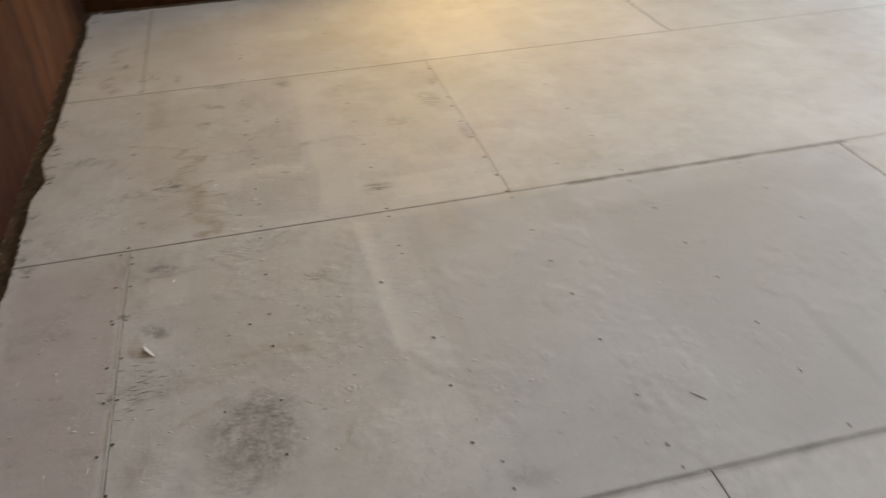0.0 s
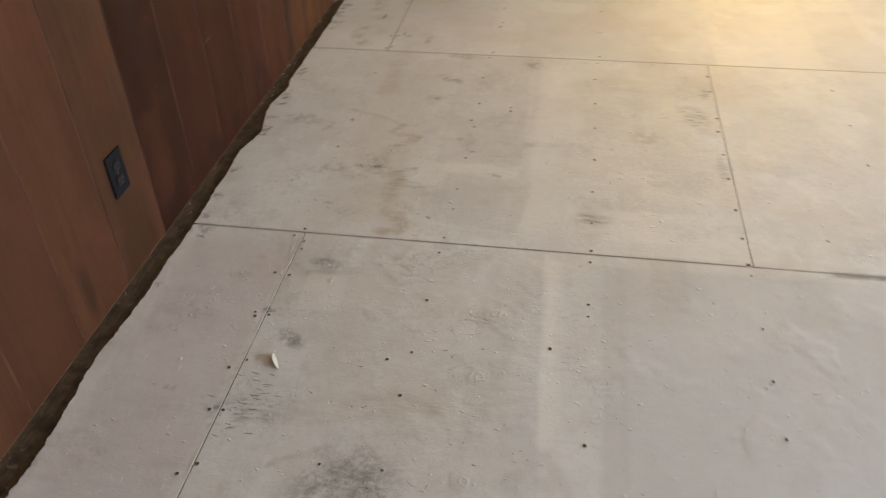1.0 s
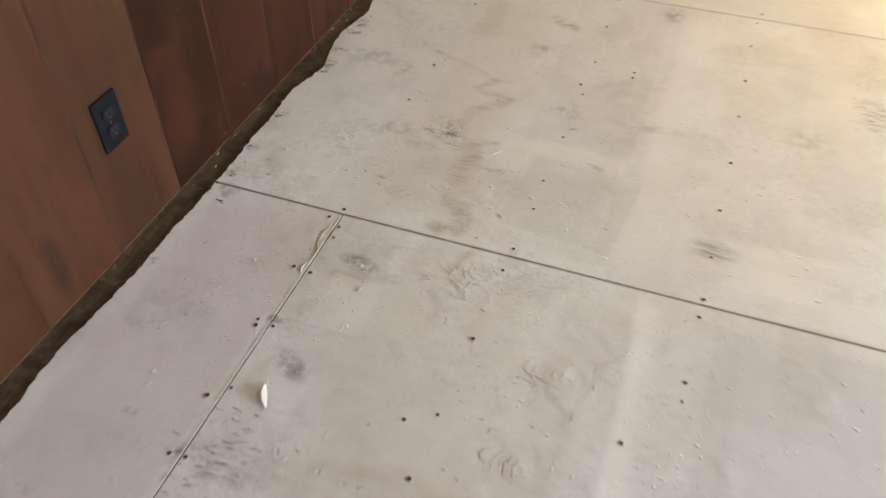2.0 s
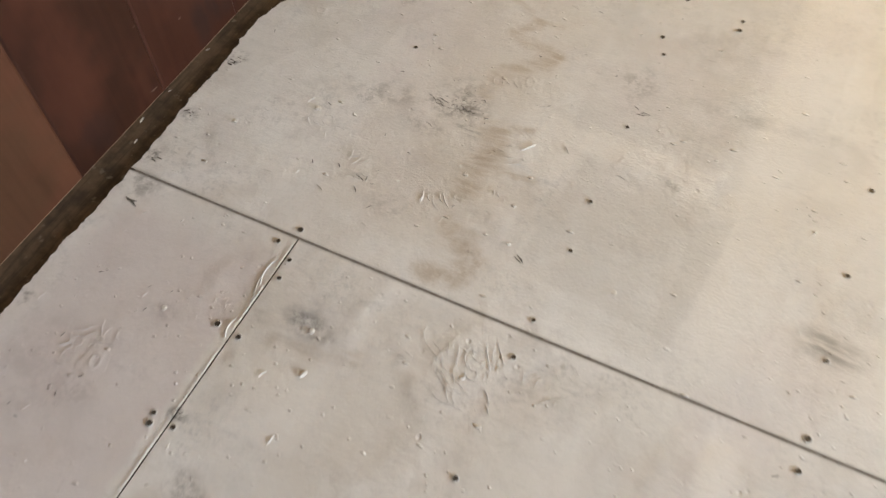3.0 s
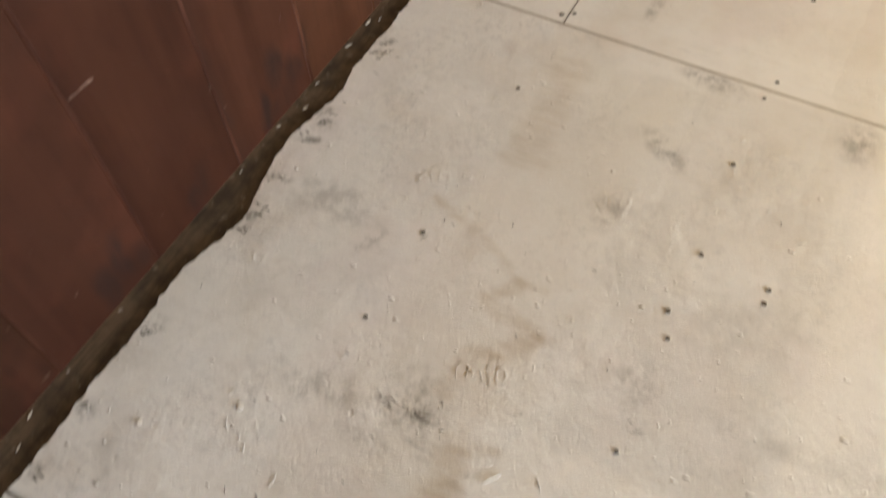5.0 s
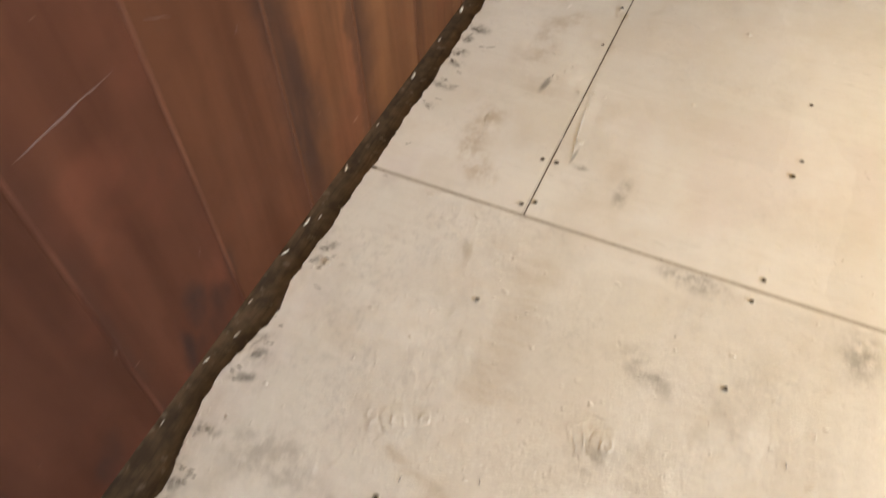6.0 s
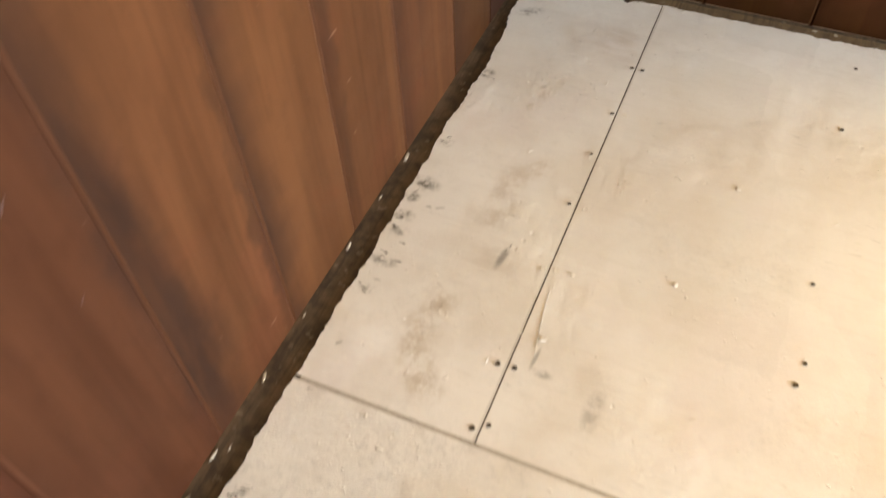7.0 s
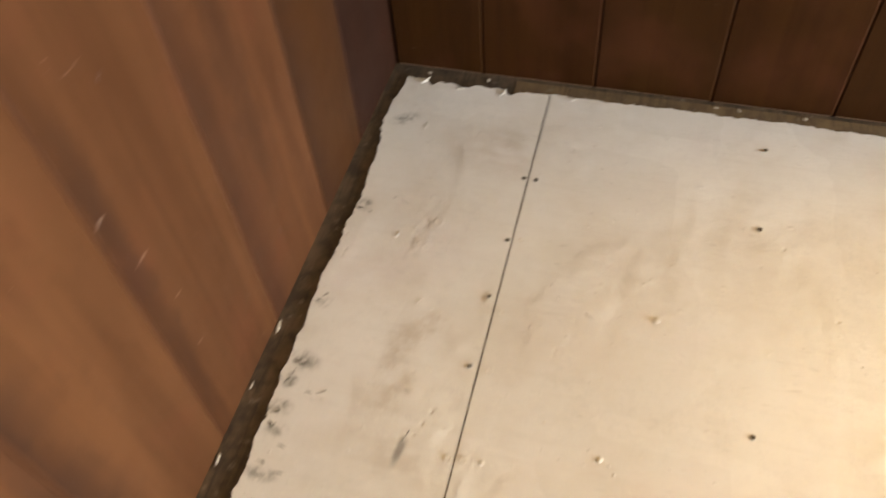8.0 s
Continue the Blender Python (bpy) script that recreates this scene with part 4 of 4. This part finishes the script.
# ---- knots and torn veneer that show through the paint ----
def knot(parent, x, y, r, seed):
    """A round plywood plug under the paint: a dished middle and ringed ripples."""
    bm = bmesh.new()
    seg, rings = 26, 14
    mid = bm.verts.new((0, 0, 0.0012))
    last = None
    for j in range(1, rings + 1):
        u = j / rings
        z = 0.0007 + (1 - u) * 0.0004 + 0.00060 * math.exp(-((u - 0.36) / 0.09) ** 2) + (0.00009 * math.sin(u * 32) * (1 - u) if u > 0.45 else 0)
        ring = []
        for i in range(seg):
            a = 2 * math.pi * i / seg
            k = 1 + 0.25 * noise.noise((math.cos(a) * 1.4 + seed, math.sin(a) * 1.4, u))
            zz = z if j < rings else 0.00060
            ring.append(bm.verts.new((1.6 * r * u * k * math.cos(a), 1.25 * r * u * k * math.sin(a), zz + (0.00025 * (1 - u) * noise.noise((math.cos(a) * 1.8, math.sin(a) * 1.8 + seed, u * 5)) if j < rings else 0))))
        for i in range(seg):
            k2 = (i + 1) % seg
            if last is None:
                bm.faces.new((ring[i], ring[k2], mid))
            else:
                bm.faces.new((last[i], ring[i], ring[k2], last[k2]))
        last = ring
    ob = link("knot", bm, parent.data.materials[0], parent, smooth=True)
    ob.matrix_basis = pose(x, y, 0, 0, 0, seed * 47)


for i, (x, y, r) in enumerate(((0.570, -0.268, 0.020), (0.555, -0.484, 0.019), (0.558, -0.767, 0.019), (0.819, -0.572, 0.019), (1.048, -0.790, 0.020), (-0.154, -0.313, 0.018))):
    knot(SHEETS[1] if x > 0 else SHEETS[0], x, y, r, i + 1)
for i, (x, y, r) in enumerate(((-0.053, 0.769, 0.019), (-0.017, 0.788, 0.014), (0.246, 0.857, 0.019), (0.201, 0.477, 0.019), (-0.248, 0.484, 0.018))):
    knot(SHEETS[3], x, y, r, i + 11)
for i, (x, y, r) in enumerate(((-0.171, 2.010, 0.015), (-0.165, 1.420, 0.016), (-0.188, 1.955, 0.012))):
    knot(SHEETS[5], x, y, r, i + 21)


def ridge(parent, points, r, mat=None, name="veneer_tear", label="", lift=0.8):
    """A thin raised line that runs through the points."""
    bm = bmesh.new()
    rows = []
    n = len(points)
    for i, (x, y) in enumerate(points):
        ax, ay = points[max(i - 1, 0)]
        bx, by = points[min(i + 1, n - 1)]
        d = Vector((bx - ax, by - ay, 0)).normalized()
        s = Vector((-d.y, d.x, 0))
        w = r * (0.25 + 0.75 * math.sin(math.pi * (i + 0.5) / n))
        rows.append([bm.verts.new(Vector((x, y, z)) + s * k * w) for k, z in ((-1, 0.0004), (-0.4, 0.0007 + lift * w), (0.4, 0.0007 + lift * w), (1, 0.0004))])
    for a, b in zip(rows, rows[1:]):
        for i in range(3):
            bm.faces.new((a[i], a[i + 1], b[i + 1], b[i]))
    return link(name, bm, mat or parent.data.materials[0], parent, label, smooth=True)


def bow(x0, y0, x1, y1, sag, n=10):
    """Points of a shallow bow between two ends."""
    d = Vector((y0 - y1, x1 - x0)).normalized()
    return [(x0 + (x1 - x0) * i / n + d.x * sag * math.sin(math.pi * i / n), y0 + (y1 - y0) * i / n + d.y * sag * math.sin(math.pi * i / n)) for i in range(n + 1)]


ridge(SHEETS[0], bow(-0.010, -0.045, -0.004, -0.125, -0.009), 0.0009)
ridge(SHEETS[0], bow(-0.014, -0.060, -0.008, -0.100, -0.004), 0.0012)
ridge(SHEETS[0], bow(-0.008, -0.165, -0.004, -0.200, -0.006), 0.0016)
# white lip of paint that stands up along the open seam
lip_rng = random.Random(52)
y = -1.02
while y < -0.03:
    run = lip_rng.uniform(0.05, 0.16)
    ends = [(y + run * i / 12, -0.0030 - 0.00328 * (y + run * i / 12) + 0.0006 * noise.noise((y * 40 + i, 0, 5))) for i in range(13)]
    ridge(SHEETS[0], [(x, v) for v, x in ends if v < -0.006], lip_rng.uniform(0.0004, 0.0010), NIB, "paint_lip", lift=0.7)
    y += run + lip_rng.uniform(-0.01, 0.03)
ridge(SHEETS[6], bow(0.008, 1.385, -0.014, 1.540, 0.002), 0.0005)



def ripples(parent, cx, cy, r0, r1, count, a0, a1, seed, squash=0.7, thick=0.0010):
    """Arcs of torn veneer fibre that stand up through the paint round a knot."""
    rnd = random.Random(seed)
    for i in range(count):
        r = r0 + (r1 - r0) * (i + rnd.uniform(-0.5, 0.5)) / max(1, count - 1)
        for _ in range(3):
            start = rnd.uniform(a0, a1 - 0.3 * (a1 - a0))
            lo, hi = radians(start), radians(start + rnd.uniform(0.15, 0.40) * (a1 - a0))
            m = max(4, int(abs(hi - lo) * r / 0.004))
            dx, dy = rnd.gauss(0, 0.003), rnd.gauss(0, 0.003)
            pts = []
            for j in range(m + 1):
                a = lo + (hi - lo) * j / m
                k = r * (1 + 0.22 * noise.noise((math.cos(a) * 3 + seed, math.sin(a) * 3, i * 0.7)))
                pts.append((cx + dx + k * math.cos(a), cy + dy + squash * k * math.sin(a)))
            ridge(parent, pts, thick * rnd.uniform(0.40, 0.75), lift=0.32)


def comb(parent, x, y, dx, dy, count, angle, length, bend, seed, r=0.0013):
    """A row of short bowed ridges side by side, as raised grain stands under paint."""
    rnd = random.Random(seed)
    for i in range(count):
        if rnd.random() < 0.2:
            continue
        a = radians(angle + rnd.gauss(0, 14))
        half = length * rnd.uniform(0.18, 0.60)
        cx, cy = x + dx * i + rnd.gauss(0, 0.0026), y + dy * i + rnd.gauss(0, 0.0055)
        ridge(parent, bow(cx - half * math.cos(a), cy - half * math.sin(a), cx + half * math.cos(a), cy + half * math.sin(a), bend * rnd.uniform(-0.3, 1.6), 8), r * rnd.uniform(0.45, 1.1), lift=0.46)


comb(SHEETS[3], 0.140, 0.160, 0.0105, 0.0040, 6, 116, 0.030, 0.004, 3)
comb(SHEETS[3], 0.222, 0.214, 0.0110, 0.0010, 6, 112, 0.022, 0.003, 31)
comb(SHEETS[3], 0.172, 0.232, 0.0060, 0.0020, 4, 100, 0.011, 0.002, 32, 0.0011)
comb(SHEETS[3], 0.172, 0.246, 0.0060, 0.0020, 4, 70, 0.010, 0.002, 33, 0.0011)
comb(SHEETS[3], 0.146, 0.452, 0.0110, 0.0045, 4, 118, 0.022, 0.004, 34)
comb(SHEETS[3], -0.112, 0.228, 0.0090, -0.0060, 5, 130, 0.022, 0.003, 35, 0.0011)
comb(SHEETS[3], -0.010, 0.185, 0.0080, -0.0040, 4, 60, 0.020, 0.003, 36, 0.0012)
comb(SHEETS[3], 0.225, 0.440, 0.0090, -0.0050, 5, 60, 0.012, 0.002, 37, 0.0009)
comb(SHEETS[3], 0.205, 0.300, 0.0140, -0.0030, 5, 10, 0.024, 0.001, 38, 0.0010)
comb(SHEETS[3], -0.035, 0.850, 0.0060, 0.0040, 3, 75, 0.018, 0.001, 39, 0.0010)
comb(SHEETS[1], 0.300, -0.080, 0.0110, 0.0030, 8, 112, 0.034, 0.005, 40, 0.0008)
comb(SHEETS[1], 0.330, -0.130, 0.0120, 0.0010, 7, 120, 0.026, 0.004, 41, 0.0008)
comb(SHEETS[1], 0.420, -0.060, 0.0110, -0.0030, 6, 70, 0.028, 0.004, 42, 0.0008)
ripples(SHEETS[3], 0.030, 0.140, 0.008, 0.026, 4, 60, 150, 6)
ripples(SHEETS[3], -0.094, 0.205, 0.010, 0.045, 4, 30, 110, 7, 0.8, 0.0007)
ripples(SHEETS[1], 0.395, -0.070, 0.015, 0.120, 9, 165, 255, 10, 0.75, 0.0007)
ripples(SHEETS[1], 0.430, -0.050, 0.012, 0.060, 5, -10, 50, 11, 0.75, 0.0008)
ripples(SHEETS[1], 0.245, -0.130, 0.006, 0.024, 4, 40, 200, 12, 0.8, 0.0009)
ripples(SHEETS[1], 0.570, -0.268, 0.030, 0.075, 5, 130, 260, 13, 0.7, 0.0008)
ripples(SHEETS[1], 0.555, -0.484, 0.028, 0.070, 5, 100, 230, 14, 0.7, 0.0008)
ripples(SHEETS[0], -0.154, -0.313, 0.024, 0.060, 4, 80, 200, 15, 0.8, 0.0010)
comb(SHEETS[0], -0.190, -0.270, 0.0110, 0.0030, 5, 110, 0.034, 0.004, 43, 0.0010)
ripples(SHEETS[0], -0.020, -0.150, 0.008, 0.030, 4, 140, 230, 16, 0.8, 0.0007)
ripples(SHEETS[5], -0.200, 2.030, 0.012, 0.024, 3, 180, 350, 17, 0.6, 0.0010)
ripples(SHEETS[5], -0.215, 1.965, 0.008, 0.030, 4, 30, 90, 18, 0.8, 0.0009)
ripples(SHEETS[5], -0.150, 1.640, 0.010, 0.040, 4, 40, 100, 19, 0.8, 0.0007)
ripples(SHEETS[5], -0.170, 1.400, 0.012, 0.036, 4, 200, 320, 20, 0.8, 0.0008)
ripples(SHEETS[3], -0.050, 0.770, 0.026, 0.060, 2, 180, 300, 21, 0.8, 0.0007)
ripples(SHEETS[3], 0.246, 0.857, 0.026, 0.050, 2, 80, 250, 22, 0.8, 0.0007)

# small torn slivers of veneer, painted over, that lie along and across the grain
sliver_rng = random.Random(77)
for sheet_, x0, x1, y0, y1, count in ((SHEETS[0], -0.30, -0.03, -1.15, -0.03, 34), (SHEETS[1], 0.03, 1.20, -1.15, -0.04, 64),
                                     (SHEETS[3], -0.28, 1.15, 0.03, 1.19, 72), (SHEETS[5], -0.29, -0.06, 1.25, 2.34, 26), (SHEETS[6], 0.02, 0.70, 1.25, 2.34, 12)):
    for _ in range(count):
        x, y = sliver_rng.uniform(x0, x1), sliver_rng.uniform(y0, y1)
        a, half = radians(sliver_rng.choice((55, 70, 80, -30)) + sliver_rng.gauss(0, 12)), 0.002 + 0.008 * sliver_rng.random() ** 2.2
        ridge(sheet_, bow(x - half * math.cos(a), y - half * math.sin(a), x + half * math.cos(a), y + half * math.sin(a), half * sliver_rng.uniform(-0.3, 0.3), 4),
              0.0005 + 0.0006 * sliver_rng.random())

# short dark nicks where the paint is scratched through
nick_rng = random.Random(21)


def nicks(parent, cx, cy, sx, sy, count, angle, spread, length, width=0.0007, mat=SCRATCH):
    for _ in range(count):
        x, y = nick_rng.gauss(cx, sx), nick_rng.gauss(cy, sy)
        a = radians(angle + nick_rng.gauss(0, spread))
        half = length * nick_rng.uniform(0.4, 1.2) / 2
        pts = bow(x - half * math.cos(a), y - half * math.sin(a), x + half * math.cos(a), y + half * math.sin(a), half * nick_rng.uniform(-0.2, 0.2), 5)
        ridge(parent, pts, width * nick_rng.uniform(0.6, 1.5), mat, "scratch", lift=0.15)


nicks(SHEETS[1], 0.060, -0.62, 0.030, 0.060, 22, -3, 8, 0.024, 0.0008)
nicks(SHEETS[1], 0.380, -0.86, 0.070, 0.060, 10, -8, 18, 0.020, 0.0004)
nicks(SHEETS[1], 0.500, -0.50, 0.260, 0.260, 24, 0, 40, 0.012)
nicks(SHEETS[3], 0.072, 0.363, 0.008, 0.004, 6, -24, 8, 0.018, 0.0006)
nicks(SHEETS[3], 0.120, 0.366, 0.020, 0.005, 12, 6, 25, 0.009, 0.0006)
nicks(SHEETS[3], 0.105, 0.395, 0.025, 0.020, 14, 50, 50, 0.005, 0.0005)
nicks(SHEETS[3], 0.040, 0.145, 0.015, 0.020, 4, 60, 30, 0.010)
nicks(SHEETS[3], 0.330, 0.112, 0.001, 0.001, 1, -35, 5, 0.016, 0.0012)
nicks(SHEETS[3], 0.409, 0.490, 0.006, 0.006, 3, -20, 20, 0.016)
nicks(SHEETS[3], -0.020, 0.640, 0.002, 0.002, 1, 75, 5, 0.020)
nicks(SHEETS[3], 0.100, 0.550, 0.220, 0.260, 26, 20, 60, 0.008)
nicks(SHEETS[0], -0.292, -0.053, 0.001, 0.001, 1, 5, 5, 0.026, 0.0014)
nicks(SHEETS[0], -0.180, -0.300, 0.060, 0.160, 9, 50, 40, 0.009)
nicks(SHEETS[3], -0.290, 1.010, 0.012, 0.030, 5, 10, 20, 0.016)
nicks(SHEETS[5], -0.290, 1.480, 0.012, 0.120, 7, 15, 25, 0.018, 0.0011)
nicks(SHEETS[5], -0.112, 1.585, 0.003, 0.008, 2, 70, 15, 0.014)


# bare dark streaks where the paint is dragged off along the cut edge
BARE = simple("bared_dark_wood", (0.050, 0.042, 0.034), (0.115, 0.098, 0.080), 0.8, 300)
for y, count in ((0.565, 9), (0.521, 6), (0.297, 8), (0.145, 3), (0.037, 4), (0.636, 4), (0.743, 4), (0.778, 5), (0.809, 3), (0.844, 2), (0.983, 5), (1.018, 4)):
    nicks(SHEETS[3], left_edge(y) + 0.020, y, 0.007, 0.010, count, 4, 12, 0.010, 0.0010, BARE)
for y, count in ((1.418, 5), (1.486, 4), (1.556, 4), (1.593, 5), (1.645, 6), (1.677, 5), (1.797, 2), (2.019, 4)):
    nicks(SHEETS[5], left_edge(y) + 0.019, y, 0.006, 0.008, count, 8, 14, 0.011, 0.0010, BARE)
# crisp scrapes in the rubbed patch and beside the nails
for x0, y0, x1, y1, w in ((0.072, 0.310, 0.086, 0.303, 0.0010), (-0.022, 0.161, -0.014, 0.154, 0.0022), (0.018, 0.153, 0.036, 0.146, 0.0020), (0.026, 0.130, 0.036, 0.120, 0.0018),
                          (0.326, 0.120, 0.340, 0.110, 0.0024), (0.390, 0.500, 0.402, 0.494, 0.0012), (-0.304, -0.052, -0.276, -0.062, 0.0030)):
    ridge(SHEETS[3] if y0 > 0 else SHEETS[0], bow(x0, y0, x1, y1, 0.001, 6), w * 0.55, SCRATCH, "scratch", lift=0.12)


# ---- pale scratches on the boards ----
BOARDMARK = simple("pale_scratch_in_stain", (0.046, 0.0175, 0.0110), (0.057, 0.0240, 0.0155), 0.7, 150)


def wall_scratch(y0, z0, y1, z1, width, label="pale scratch in the stain"):
    """A thin scratch on the west wall between two places."""
    bm = bmesh.new()
    steps = 14
    d = Vector((0, y1 - y0, z1 - z0)).normalized()
    side = Vector((0, -d.z, d.y))
    rows = []
    for i in range(steps + 1):
        u = i / steps
        y, z = y0 + (y1 - y0) * u, z0 + (z1 - z0) * u + 0.004 * noise.noise((u * 4, y0 * 9, 0))
        w = width * (0.25 + 0.75 * math.sin(math.pi * u)) * (0.7 + 0.5 * noise.noise((u * 11, z0, 2)))
        rows.append([bm.verts.new(Vector((wall_x(y) + x, y, z)) + side * k * w) for k, x in ((-1, 0.0001), (0, 0.0006), (1, 0.0001))])
    for a, b in zip(rows, rows[1:]):
        for i in range(2):
            bm.faces.new((a[i], a[i + 1], b[i + 1], b[i]))
    link("scratch", bm, BOARDMARK, wall_west, label)


for y0, z0, y1, z1, w in ((0.655, 0.537, 0.813, 0.536, 0.0026), (0.815, 0.182, 0.822, 0.196, 0.0012), (1.826, 0.128, 1.838, 0.140, 0.0010), (1.628, 0.622, 1.640, 0.630, 0.0012),
                          (0.880, 0.560, 0.925, 0.535, 0.0012), (1.02, 0.44, 1.03, 0.452, 0.0011), (1.005, 0.60, 1.02, 0.617, 0.0016)):
    wall_scratch(y0, z0, y1, z1, w)

# ---- fine specks of dried paint strewn over the sheets ----
speck_rng = random.Random(31)
verts, faces = [], []
ICO = bmesh.new()
bmesh.ops.create_icosphere(ICO, subdivisions=1, radius=1.0)
ICO.verts.ensure_lookup_table()
shape = [v.co.copy() for v in ICO.verts]
tris = [tuple(v.index for v in f.verts) for f in ICO.faces]
ICO.free()
for _ in range(80):
    x, y = speck_rng.uniform(-0.31, 1.5), speck_rng.uniform(-1.15, 2.34)
    r = 0.0007 + 0.0019 * speck_rng.random() ** 2.5
    long, a, k = speck_rng.uniform(0.9, 2.6), speck_rng.uniform(0, math.pi), len(verts)
    for v in shape:
        jx, jy = v.x * r * long * speck_rng.uniform(0.7, 1.2), v.y * r * speck_rng.uniform(0.7, 1.2)
        verts.append((x + jx * math.cos(a) - jy * math.sin(a), y + jx * math.sin(a) + jy * math.cos(a), 0.0007 + max(0.0, v.z) * r * 0.5))
    faces += [tuple(i + k for i in t) for t in tris]
me = bpy.data.meshes.new("paint_specks")
me.from_pydata(verts, [], faces)
me.materials.append(NIB)
tagged(new("paint_specks", me), "fine white specks of dried paint strewn over the floor", "debris", kind="stuff")
